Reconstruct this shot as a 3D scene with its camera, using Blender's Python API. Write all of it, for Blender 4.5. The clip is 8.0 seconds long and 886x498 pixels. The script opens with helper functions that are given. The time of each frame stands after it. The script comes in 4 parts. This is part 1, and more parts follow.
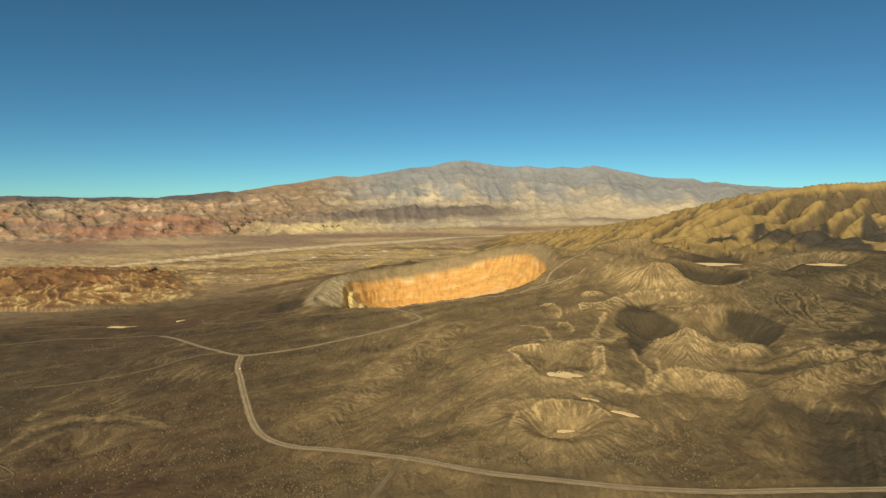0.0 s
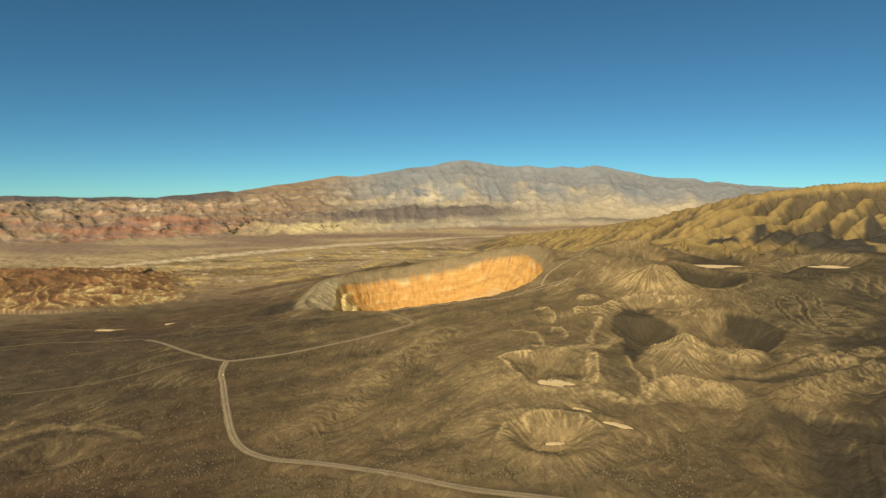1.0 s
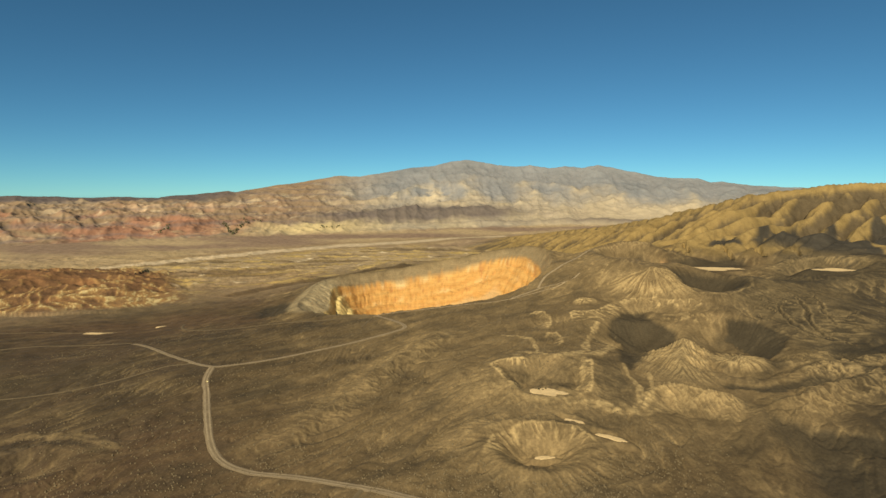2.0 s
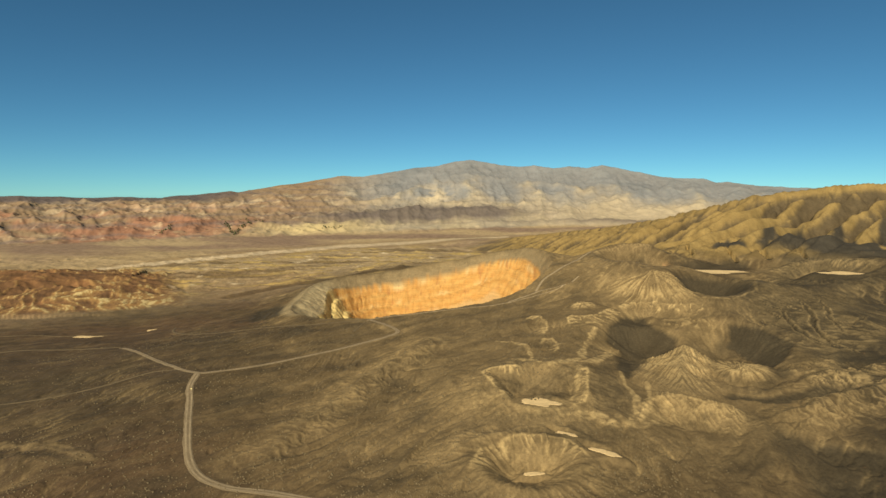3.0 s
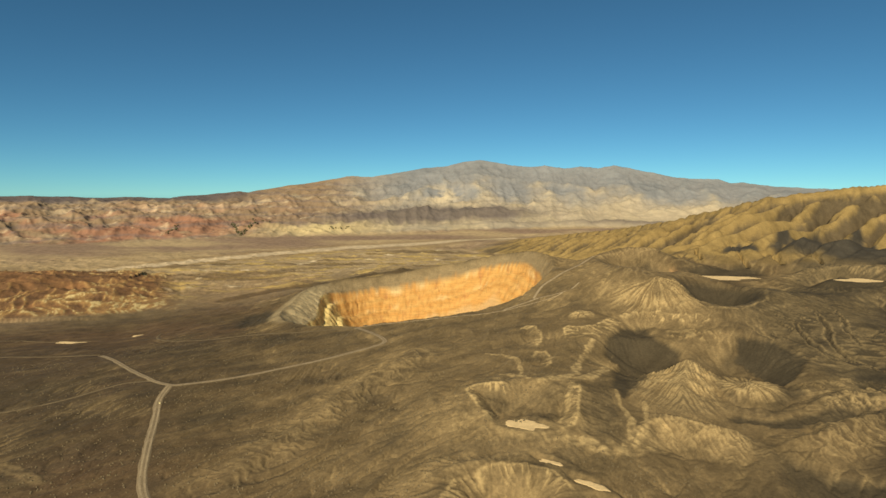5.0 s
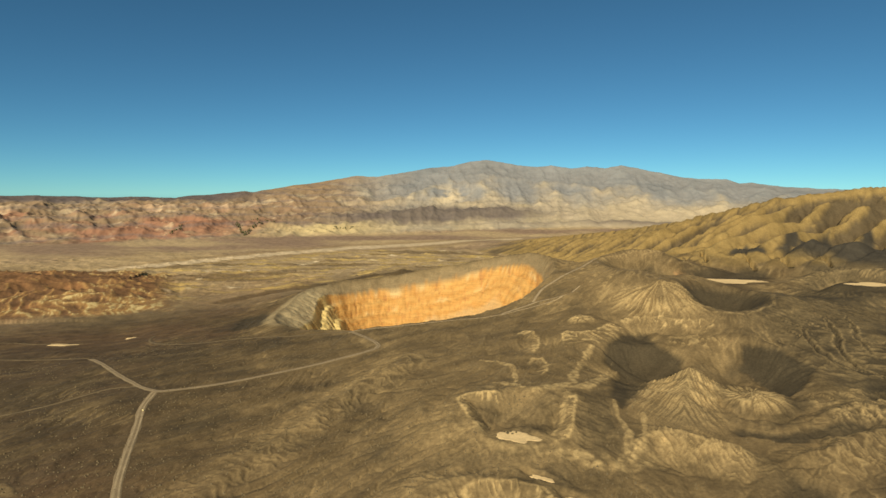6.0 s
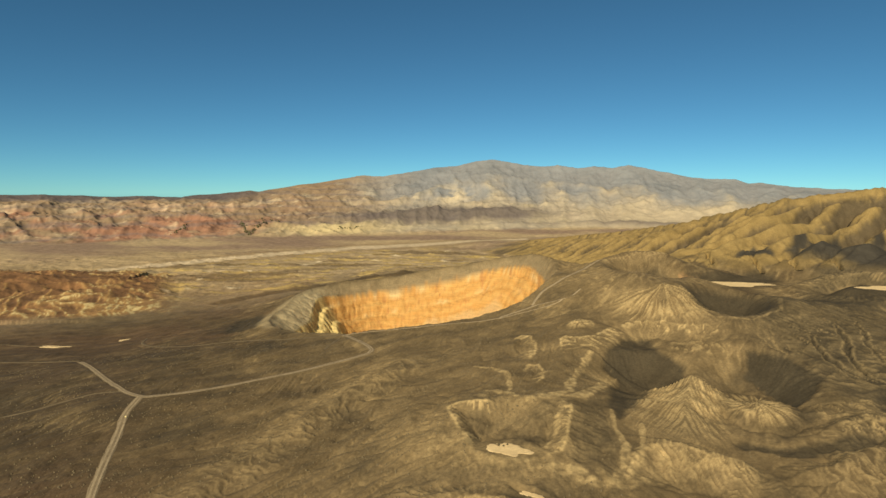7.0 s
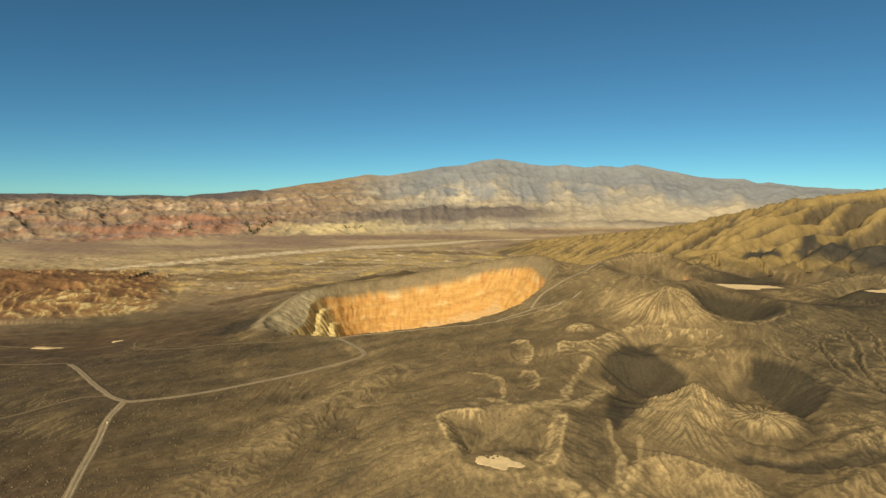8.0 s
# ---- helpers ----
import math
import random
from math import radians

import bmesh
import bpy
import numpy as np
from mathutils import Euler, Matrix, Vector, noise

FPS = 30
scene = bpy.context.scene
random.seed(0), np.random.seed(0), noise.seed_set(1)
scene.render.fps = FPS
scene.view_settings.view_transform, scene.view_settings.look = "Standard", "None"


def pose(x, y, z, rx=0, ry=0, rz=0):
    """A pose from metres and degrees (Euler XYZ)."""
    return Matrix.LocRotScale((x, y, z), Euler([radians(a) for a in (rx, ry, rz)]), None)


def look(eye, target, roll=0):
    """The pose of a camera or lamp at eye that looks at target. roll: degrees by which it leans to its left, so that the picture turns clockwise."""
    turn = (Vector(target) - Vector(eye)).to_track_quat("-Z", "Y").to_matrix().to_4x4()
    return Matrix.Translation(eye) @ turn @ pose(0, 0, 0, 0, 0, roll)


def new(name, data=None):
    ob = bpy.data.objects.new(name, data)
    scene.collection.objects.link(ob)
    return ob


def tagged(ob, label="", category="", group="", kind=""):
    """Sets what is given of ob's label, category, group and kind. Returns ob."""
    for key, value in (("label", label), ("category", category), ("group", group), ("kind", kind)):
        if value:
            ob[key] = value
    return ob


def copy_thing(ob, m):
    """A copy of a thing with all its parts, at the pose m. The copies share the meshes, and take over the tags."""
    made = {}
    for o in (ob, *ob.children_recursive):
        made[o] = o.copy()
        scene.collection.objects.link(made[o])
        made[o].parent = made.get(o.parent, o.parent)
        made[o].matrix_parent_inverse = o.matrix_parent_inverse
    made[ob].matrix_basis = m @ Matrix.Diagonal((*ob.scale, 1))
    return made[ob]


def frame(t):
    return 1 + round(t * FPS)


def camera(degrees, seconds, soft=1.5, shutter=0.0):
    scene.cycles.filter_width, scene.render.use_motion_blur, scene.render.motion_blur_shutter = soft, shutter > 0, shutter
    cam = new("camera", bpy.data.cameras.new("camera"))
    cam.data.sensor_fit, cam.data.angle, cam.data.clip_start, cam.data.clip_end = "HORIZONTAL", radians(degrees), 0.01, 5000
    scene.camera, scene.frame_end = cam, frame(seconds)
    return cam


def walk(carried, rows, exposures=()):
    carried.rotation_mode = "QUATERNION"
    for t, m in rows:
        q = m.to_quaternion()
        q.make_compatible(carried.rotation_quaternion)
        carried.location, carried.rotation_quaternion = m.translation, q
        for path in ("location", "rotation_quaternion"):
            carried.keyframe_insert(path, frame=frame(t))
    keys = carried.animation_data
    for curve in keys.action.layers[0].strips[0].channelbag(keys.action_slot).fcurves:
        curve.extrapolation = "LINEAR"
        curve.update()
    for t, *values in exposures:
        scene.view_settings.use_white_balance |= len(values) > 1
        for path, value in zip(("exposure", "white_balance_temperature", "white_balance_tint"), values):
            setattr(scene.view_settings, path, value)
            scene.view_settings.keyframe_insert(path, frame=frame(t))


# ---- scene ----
LENS, EYE = 72.0, 165.0
cam = camera(LENS, 8.0)
# seconds, x, y, z from the first eye, yaw, pitch, roll in degrees
ROWS = [
    (0.00, -0.04, 0.18, -0.20, 0.040, -5.078, -0.002),
    (0.50, 6.83, 10.49, 0.63, 0.120, -5.099, -0.000),
    (1.00, 13.72, 20.87, 1.45, 0.243, -5.113, -0.001),
    (1.50, 20.63, 31.32, 2.28, 0.405, -5.122, -0.004),
    (2.25, 31.00, 47.09, 3.49, 0.714, -5.127, -0.015),
    (3.00, 41.34, 62.96, 4.66, 1.091, -5.125, -0.033),
    (3.50, 48.19, 73.58, 5.40, 1.374, -5.123, -0.048),
    (4.00, 55.01, 84.23, 6.11, 1.678, -5.120, -0.067),
    (4.50, 61.76, 94.89, 6.78, 2.000, -5.119, -0.089),
    (5.25, 71.76, 110.88, 7.68, 2.508, -5.122, -0.129),
    (6.00, 81.56, 126.85, 8.45, 3.036, -5.134, -0.176),
    (6.50, 87.97, 137.48, 8.87, 3.393, -5.149, -0.213),
    (7.00, 94.26, 148.08, 9.22, 3.749, -5.171, -0.253),
    (7.50, 100.42, 158.63, 9.49, 4.102, -5.200, -0.297),
    (8.00, 106.44, 169.15, 9.66, 4.447, -5.239, -0.345),
]
walk(cam, [(t, pose(x, y, EYE + z, 90 + pitch, roll, yaw)) for t, x, y, z, yaw, pitch, roll in ROWS])

# ---------------------------------------------------------------- sky and sun
SUN_AZ, SUN_EL = 200.0, 33.0        # bearing clockwise from +y, height
world = bpy.data.worlds.new("desert_sky")
scene.world = world
world.use_nodes = True
wn, wl = world.node_tree.nodes, world.node_tree.links
wn.clear()
sky = wn.new("ShaderNodeTexSky")
sky.sky_type, sky.sun_disc = "NISHITA", False
sky.sun_elevation, sky.sun_rotation = radians(SUN_EL), radians(SUN_AZ)
sky.altitude, sky.air_density, sky.dust_density, sky.ozone_density = 4500, 0.9, 0.1, 5.0
back = wn.new("ShaderNodeBackground")
back.inputs["Strength"].default_value = 0.092
wout = wn.new("ShaderNodeOutputWorld")
tint = wn.new("ShaderNodeMix")
tint.data_type, tint.blend_type = "RGBA", "MULTIPLY"
tint.inputs[0].default_value = 1.0
tint.inputs[7].default_value = (0.54, 0.89, 0.77, 1)
wl.new(sky.outputs[0], tint.inputs[6])
wl.new(tint.outputs[2], back.inputs["Color"])
wl.new(back.outputs[0], wout.inputs["Surface"])
lamp = bpy.data.lights.new("sun", "SUN")
lamp.energy, lamp.angle, lamp.color = 5.0, radians(0.5), (1.0, 0.91, 0.76)
sun = new("sun", lamp)
sun_way = Vector((math.sin(radians(SUN_AZ)) * math.cos(radians(SUN_EL)), math.cos(radians(SUN_AZ)) * math.cos(radians(SUN_EL)), math.sin(radians(SUN_EL))))
sun.matrix_world = look(sun_way * 900, (0, 0, 0))
scene.view_settings.exposure = 0.0


# ---------------------------------------------------------------- materials
def node_material(name, rough=0.95):
    mat = bpy.data.materials.new(name)
    mat.use_nodes = True
    bsdf = mat.node_tree.nodes["Principled BSDF"]
    bsdf.inputs["Roughness"].default_value = rough
    bsdf.inputs["Specular IOR Level"].default_value = 0.15
    return mat, mat.node_tree.nodes, mat.node_tree.links, bsdf


def noise_node(n, l, scale, detail, vector, rough=0.6):
    t = n.new("ShaderNodeTexNoise")
    t.inputs["Scale"].default_value, t.inputs["Detail"].default_value, t.inputs["Roughness"].default_value = scale, detail, rough
    l.new(vector, t.inputs["Vector"])
    return t.outputs["Fac"]


def ranged(n, l, value, a, b, c, d):
    r = n.new("ShaderNodeMapRange")
    r.inputs[1].default_value, r.inputs[2].default_value, r.inputs[3].default_value, r.inputs[4].default_value = a, b, c, d
    l.new(value, r.inputs[0])
    return r.outputs[0]


def times(n, l, colour, value):
    mix = n.new("ShaderNodeMix")
    mix.data_type, mix.blend_type = "RGBA", "MULTIPLY"
    mix.inputs[0].default_value = 1.0
    l.new(colour, mix.inputs[6])
    l.new(value, mix.inputs[7])
    return mix.outputs[2]


def earth_material(name, fine, coarse, depth, contrast):
    """Bare ground whose mineral colour is carried by the land; grain and stones by noise at two sizes."""
    mat, n, l, bsdf = node_material(name)
    rock = n.new("ShaderNodeAttribute")
    rock.attribute_name = "mineral"
    where = n.new("ShaderNodeTexCoord").outputs["Object"]
    small = noise_node(n, l, 1 / fine, 5, where, 0.7)
    large = noise_node(n, l, 1 / coarse, 6, where, 0.65)
    tone = times(n, l, rock.outputs["Color"], ranged(n, l, small, 0.3, 0.7, 1 - contrast, 1 + contrast))
    tone = times(n, l, tone, ranged(n, l, large, 0.3, 0.7, 1 - contrast, 1 + contrast))
    l.new(tone, bsdf.inputs["Base Color"])
    bump = n.new("ShaderNodeBump")
    bump.inputs["Strength"].default_value, bump.inputs["Distance"].default_value = 0.8, depth
    l.new(small, bump.inputs["Height"])
    l.new(bump.outputs[0], bsdf.inputs["Normal"])
    return mat


EARTH_NEAR = earth_material("cinder_and_tuff", 2.2, 26.0, 0.5, 0.25)
def layered_rock(name):
    """Cliff rock: the land's mineral colour, broken by level beds and dark upright cracks."""
    mat, n, l, bsdf = node_material(name, 0.9)
    rock = n.new("ShaderNodeAttribute")
    rock.attribute_name = "mineral"
    where = n.new("ShaderNodeTexCoord").outputs["Object"]
    beds = n.new("ShaderNodeMapping")
    beds.inputs["Scale"].default_value = (0.25, 0.25, 2.2)
    l.new(where, beds.inputs["Vector"])
    cracks = n.new("ShaderNodeMapping")
    cracks.inputs["Scale"].default_value = (1.6, 1.6, 0.22)
    l.new(where, cracks.inputs["Vector"])
    bed = noise_node(n, l, 0.16, 5, beds.outputs[0], 0.65)
    crack = noise_node(n, l, 0.11, 6, cracks.outputs[0], 0.7)
    tone = times(n, l, rock.outputs["Color"], ranged(n, l, bed, 0.32, 0.68, 0.86, 1.12))
    tone = times(n, l, tone, ranged(n, l, crack, 0.34, 0.5, 0.86, 1.03))
    l.new(tone, bsdf.inputs["Base Color"])
    both = n.new("ShaderNodeMath")
    l.new(bed, both.inputs[0])
    l.new(crack, both.inputs[1])
    bump = n.new("ShaderNodeBump")
    bump.inputs["Strength"].default_value, bump.inputs["Distance"].default_value = 0.6, 2.0
    l.new(both.outputs[0], bump.inputs["Height"])
    l.new(bump.outputs[0], bsdf.inputs["Normal"])
    return mat


WALL_ROCK = layered_rock("layered_crater_rock")
EARTH_FAR = earth_material("desert_rock", 40.0, 260.0, 1.5, 0.10)


def plain_material(name, colour, grain, spread, rough=0.9):
    mat, n, l, bsdf = node_material(name, rough)
    where = n.new("ShaderNodeTexCoord").outputs["Object"]
    a = noise_node(n, l, 1 / grain, 5, where, 0.7)
    b = noise_node(n, l, 1 / (grain * 9), 4, where, 0.6)
    base = n.new("ShaderNodeRGB")
    base.outputs[0].default_value = (*colour, 1)
    tone = times(n, l, base.outputs[0], ranged(n, l, a, 0.3, 0.7, 1 - spread, 1 + spread))
    tone = times(n, l, tone, ranged(n, l, b, 0.3, 0.7, 1 - spread, 1 + spread))
    l.new(tone, bsdf.inputs["Base Color"])
    bump = n.new("ShaderNodeBump")
    bump.inputs["Strength"].default_value, bump.inputs["Distance"].default_value = 0.5, grain * 0.15
    l.new(a, bump.inputs["Height"])
    l.new(bump.outputs[0], bsdf.inputs["Normal"])
    return mat


ROAD = plain_material("graded_gravel", (0.255, 0.183, 0.092), 1.2, 0.18)
RUT = plain_material("pale_dust", (0.37, 0.27, 0.14), 1.0, 0.2)
PAN = plain_material("dry_mud", (0.80, 0.56, 0.25), 2.0, 0.16)
LEAF = plain_material("green_leaves", (0.17, 0.175, 0.07), 2.0, 0.3)
TRACK = plain_material("dusty_cinders", (0.175, 0.125, 0.06), 1.0, 0.2)
BARK = plain_material("bark", (0.16, 0.11, 0.07), 0.4, 0.25)
SHRUB = plain_material("dry_shrub", (0.17, 0.125, 0.06), 30.0, 0.18)



# ---------------------------------------------------------------- terrain: noise and shapes
ANGLES = np.random.RandomState(7).rand(256 * 256) * 2 * math.pi
GX, GY = np.cos(ANGLES).astype(np.float32), np.sin(ANGLES).astype(np.float32)


def perlin(x, y, seed=0):
    """Smooth noise from about -1 to 1, one cell a unit."""
    x, y = x + np.float32(seed * 17.31 + 512.0), y + np.float32(seed * 9.77 + 512.0)
    fx, fy = np.floor(x), np.floor(y)
    ix, iy = fx.astype(np.int32), fy.astype(np.int32)
    fx, fy = (x - fx).astype(np.float32), (y - fy).astype(np.float32)
    u, v = fx * fx * fx * (fx * (fx * 6 - 15) + 10), fy * fy * fy * (fy * (fy * 6 - 15) + 10)
    r0, r1, c0, c1 = (ix & 255) << 8, ((ix + 1) & 255) << 8, iy & 255, (iy + 1) & 255

    def corner(k, ox, oy):
        return GX[k] * ox + GY[k] * oy

    n00, n10 = corner(r0 + c0, fx, fy), corner(r1 + c0, fx - 1, fy)
    n01, n11 = corner(r0 + c1, fx, fy - 1), corner(r1 + c1, fx - 1, fy - 1)
    top = n00 + (n10 - n00) * u
    return (top + (n01 + (n11 - n01) * u - top) * v) * np.float32(1.5)


def fbm(x, y, size, octaves=4, seed=0, gain=0.5):
    total, amp, norm = 0.0, 1.0, 0.0
    for k in range(octaves):
        total = total + amp * perlin(x / size, y / size, seed + 3 * k)
        norm, amp, size = norm + amp, amp * gain, size * 0.49
    return total / norm


def crests(x, y, size, octaves=4, seed=0, gain=0.55):
    """Noise of sharp crests between rounded gullies, 0 to 1."""
    total, amp, norm, keep = 0.0, 1.0, 0.0, 1.0
    for k in range(octaves):
        n = (1 - np.minimum(np.abs(perlin(x / size, y / size, seed + 5 * k)) * 1.6, 1)) ** 2
        total = total + amp * n * keep
        keep = np.clip(n * 1.3, 0, 1)
        norm, amp, size = norm + amp, amp * gain, size * 0.47
    return total / norm


def edges(phase):
    """Straight-sided ridges: 1 on each crest, 0 in each gully."""
    return np.abs(2 * (phase - np.floor(phase)) - 1)


def step(a, b, x):
    t = np.clip((x - a) / (b - a), 0, 1)
    return t * t * (3 - 2 * t)


def along(x, y, line):
    """Distance to a bent line, the way along it in metres, the signed side and the share of the height there."""
    best = np.full(x.shape, 1e9)
    way, side, share = np.zeros(x.shape), np.zeros(x.shape), np.zeros(x.shape)
    run = 0.0
    for (ax, ay, ah), (bx, by, bh) in zip(line[:-1], line[1:]):
        dx, dy = bx - ax, by - ay
        size = math.hypot(dx, dy)
        k = np.clip(((x - ax) * dx + (y - ay) * dy) / size ** 2, 0, 1)
        ox, oy = x - ax - k * dx, y - ay - k * dy
        d = np.hypot(ox, oy)
        near = d < best
        best = np.where(near, d, best)
        way = np.where(near, run + k * size, way)
        side = np.where(near, np.sign(dx * oy - dy * ox), side)
        share = np.where(near, ah + (bh - ah) * k, share)
        run += size
    return best, way, side, share


# the lie of the land: distance from the middle of the flight, and height
PLAIN = ([0, 300, 500, 1000, 1600, 2300, 2700, 3200, 3500, 3800, 4300, 4950],
         [-34, -36, -36, -45, -64, -68, -62, -34, -6, 26, 70, 90])
MIDX, MIDY = 55.0, 85.0
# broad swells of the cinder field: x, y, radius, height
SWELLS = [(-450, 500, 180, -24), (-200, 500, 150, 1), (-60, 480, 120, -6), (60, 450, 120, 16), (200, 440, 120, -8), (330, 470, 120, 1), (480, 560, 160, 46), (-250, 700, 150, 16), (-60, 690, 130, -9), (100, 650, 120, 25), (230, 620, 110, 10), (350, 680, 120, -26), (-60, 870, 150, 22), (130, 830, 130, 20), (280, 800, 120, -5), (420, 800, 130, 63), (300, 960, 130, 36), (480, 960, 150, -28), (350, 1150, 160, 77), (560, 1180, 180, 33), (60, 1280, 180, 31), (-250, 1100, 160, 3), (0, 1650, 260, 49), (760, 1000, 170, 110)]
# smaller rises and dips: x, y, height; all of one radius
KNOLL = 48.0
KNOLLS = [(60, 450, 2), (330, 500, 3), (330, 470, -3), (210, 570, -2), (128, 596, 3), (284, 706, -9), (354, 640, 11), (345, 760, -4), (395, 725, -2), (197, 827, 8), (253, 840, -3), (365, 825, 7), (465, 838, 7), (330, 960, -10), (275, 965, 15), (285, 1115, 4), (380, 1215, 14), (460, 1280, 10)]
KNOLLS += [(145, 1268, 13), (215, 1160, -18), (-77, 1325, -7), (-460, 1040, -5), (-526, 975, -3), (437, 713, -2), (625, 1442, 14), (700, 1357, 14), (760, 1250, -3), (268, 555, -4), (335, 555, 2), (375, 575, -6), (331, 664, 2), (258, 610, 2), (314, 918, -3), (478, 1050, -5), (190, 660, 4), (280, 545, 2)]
# main crater
CX, CY, CR = -20.0, 1105.0, 222.0
# its rim by the way it faces from the middle: degrees from east, radius, lift over the field, width of the mantle inside it
RIM = ([-180, -168, -150, -120, -90, -60, -30, 0, 20, 34, 45, 59, 76, 97, 119, 130, 146, 160, 170, 180],
       [206, 210, 222, 226, 213, 212, 212, 228, 252, 274, 284, 272, 248, 235, 241, 247, 248, 222, 210, 206],
       [20, 20, 14, 10, 9, 9, 9, 10, 18, 31, 37, 36, 26, 25, 24, 26, 29, 29, 24, 20],
       [30, 32, 28, 22, 18, 16, 12, 10, 18, 24, 22, 19, 19, 19, 20, 25, 33, 28, 28, 30])
# lesser craters: x, y, radius, depth, rim, squeeze in y, rills, how much the far rim stands over the near one
BOWLS = {
    "pan": (114, 594, 44, 8, 2.0, 1.0, 0.3, 3.0),
    "front": (90, 471, 38, 10, 3.0, 1.0, 0.3, 1.0),
    "dark": (240, 728, 54, 10, 2.0, 1.0, 0.05, 6.0),
    "open": (338, 688, 56, 14, 2.0, 1.3, 0.2, 7.0),
    "hollow": (388, 888, 64, 27, 5.0, 1.0, 0.25, 4.5),
    "back": (338, 1082, 80, 30, 7.0, 1.1, 0.4, 2.0),
    "far": (600, 1010, 70, 12, 4.0, 0.8, 0.5, 4.0),
    "left": (-308, 498, 44, 5, 3.0, 0.8, 0.12, 2.0),
}
# sharp spurs: x, y, share of the height; then height, half width, rill size, tan, slant of the rills, share of the width behind
FINS = [
    ([(286, 706, 1.0), (262, 650, 0.75), (245, 594, 0.12)], 12, 46, 8.0, 0.95, -2.8, 0.8),
    ([(236, 576, 0.7), (253, 562, 1.0), (268, 548, 0.9), (278, 542, 0.2)], 8, 34, 6.0, 0.55, -1.2, 0.45),
    ([(288, 540, 0.1), (309, 544, 0.6), (335, 549, 1.0), (355, 562, 1.0), (373, 570, 0.9), (420, 580, 0.8)], 8, 38, 6.0, 0.32, 0.3, 0.45),
    ([(445, 875, 0.7), (500, 915, 1.0), (560, 930, 0.8), (640, 930, 0.4)], 10, 70, 9.0, 0.05, 0.15, 1.0),
]
FINS += [
    ([(-110, 516, 0.5), (-79, 576, 0.7), (-52, 650, 0.8), (10, 745, 1.0)], 4.5, 32, 8.0, 0.26, 0.3, 1.0),
    ([(60, 545, 0.3), (40, 610, 0.6), (20, 660, 0.4)], 3.0, 30, 8.0, 0.12, 0.15, 1.0),
    ([(205, 930, 0.6), (205, 1060, 0.8), (220, 1200, 1.0)], 8, 60, 9.0, 0.15, 0.15, 1.0),
    ([(351, 604, 0.5), (384, 618, 1.0), (408, 609, 0.8)], 5, 30, 5.0, 0.45, 0.3, 0.5),
]
# flat floors of dry mud: x, y, half length, half width, turn, level
FLATS = [
    (113, 566, 17, 10, -20, -5.0), (95, 463, 8, 3, 10, -19.5), (127, 513, 10, 3, -28, -11.5), (150, 487, 13, 4, -38, -14.5),
    (-526, 984, 26, 7, 2, -51.0), (-449, 1030, 10, 6, 50, -50.5), (440, 1075, 92, 30, 6, 42.0), (632, 1000, 36, 20, 0, 50.0),
]
# cones with radiating rills: x, y, radius, squeeze in y, height, rills round it, how pointed
CONES = [(320, 918, 92, 1.25, 17, 52, 1.3), (322, 656, 30, 1.7, 9, 40, 0.58), (205, 842, 16, 1.0, 3, 12, 1.0)]
BEDS = []
# beds of running water, found from the lie of the land further down
DRAINS = []
# scarps: a line, its tan rilled face to the left of the way; then width of the face, rill size, how bare, drop
SCARPS = [
    ([(141, 736), (149, 759), (152, 783), (148, 808), (137, 815), (125, 805)], 17, 5, 0.75, 2.5),
    ([(143, 677), (150, 690), (154, 708), (149, 723), (140, 724), (132, 706)], 15, 5, 0.6, 2.5),
    ([(221, 829), (219, 851), (208, 859), (193, 836)], 13, 6, 0.45, 2.0),
    ([(247, 838), (231, 823), (216, 801), (199, 794), (184, 799), (177, 791), (174, 755)], 46, 6, 0.9, 5.0),
    ([(345, 808), (321, 820), (296, 840), (268, 846), (246, 844)], 30, 6, 0.85, 4.0),
]
SCARPS += [
    ([(140, 476), (127, 496), (107, 503), (84, 501), (59, 484), (48, 454)], 30, 5, 0.6, 3.0),
    ([(108, 627), (94, 625), (75, 630), (67, 625), (71, 604), (83, 578), (96, 560)], 15, 4, 0.9, 5.0),
    ([(138, 555), (151, 562), (157, 577), (164, 611), (168, 634)], 13, 5, 0.85, 3.0),
    ([(140, 566), (150, 586), (154, 606)], 6, 4, 0.7, 1.5),
    ([(281, 546), (268, 552), (252, 557), (240, 574), (215, 578), (183, 554)], 30, 6, 0.42, 4.0),
    ([(412, 600), (384, 612), (357, 606)], 26, 5, 0.55, 2.0),
]
SCARPS += [
    ([(352, 1146), (400, 1152), (440, 1120)], 26, 7, 0.5, 3.0),
    ([(405, 1150), (345, 1166), (295, 1150), (268, 1098)], 30, 8, 0.4, 3.0),
    ([(245, 918), (262, 950), (280, 976)], 34, 9, 0.4, 2.0),
]
# bare tan tuff: bent bands of x, y, half width; then rill size, how bare, step of the ground, slant of the rills
TUFFS = [
    ([(204, 758, 4), (190, 727, 3), (179, 700, 4), (169, 662, 5)], 4.0, 0.95, 1.0, 0.8),
    ([(169, 662, 5), (153, 643, 6), (144, 642, 6), (136, 631, 5)], 4.0, 0.85, 2.0, 0.3),
    ([(167, 650, 5), (179, 653, 6), (195, 680, 5), (208, 704, 4), (226, 736, 1.5)], 4.0, 0.85, 2.0, 0.3),
    ([(222, 745, 1.2), (214, 728, 1.5), (205, 705, 2)], 4.0, 0.7, 0.5, 0.3),
    ([(160, 630, 4), (154, 606, 3), (149, 588, 3)], 4.0, 0.7, 1.0, 0.8),
]
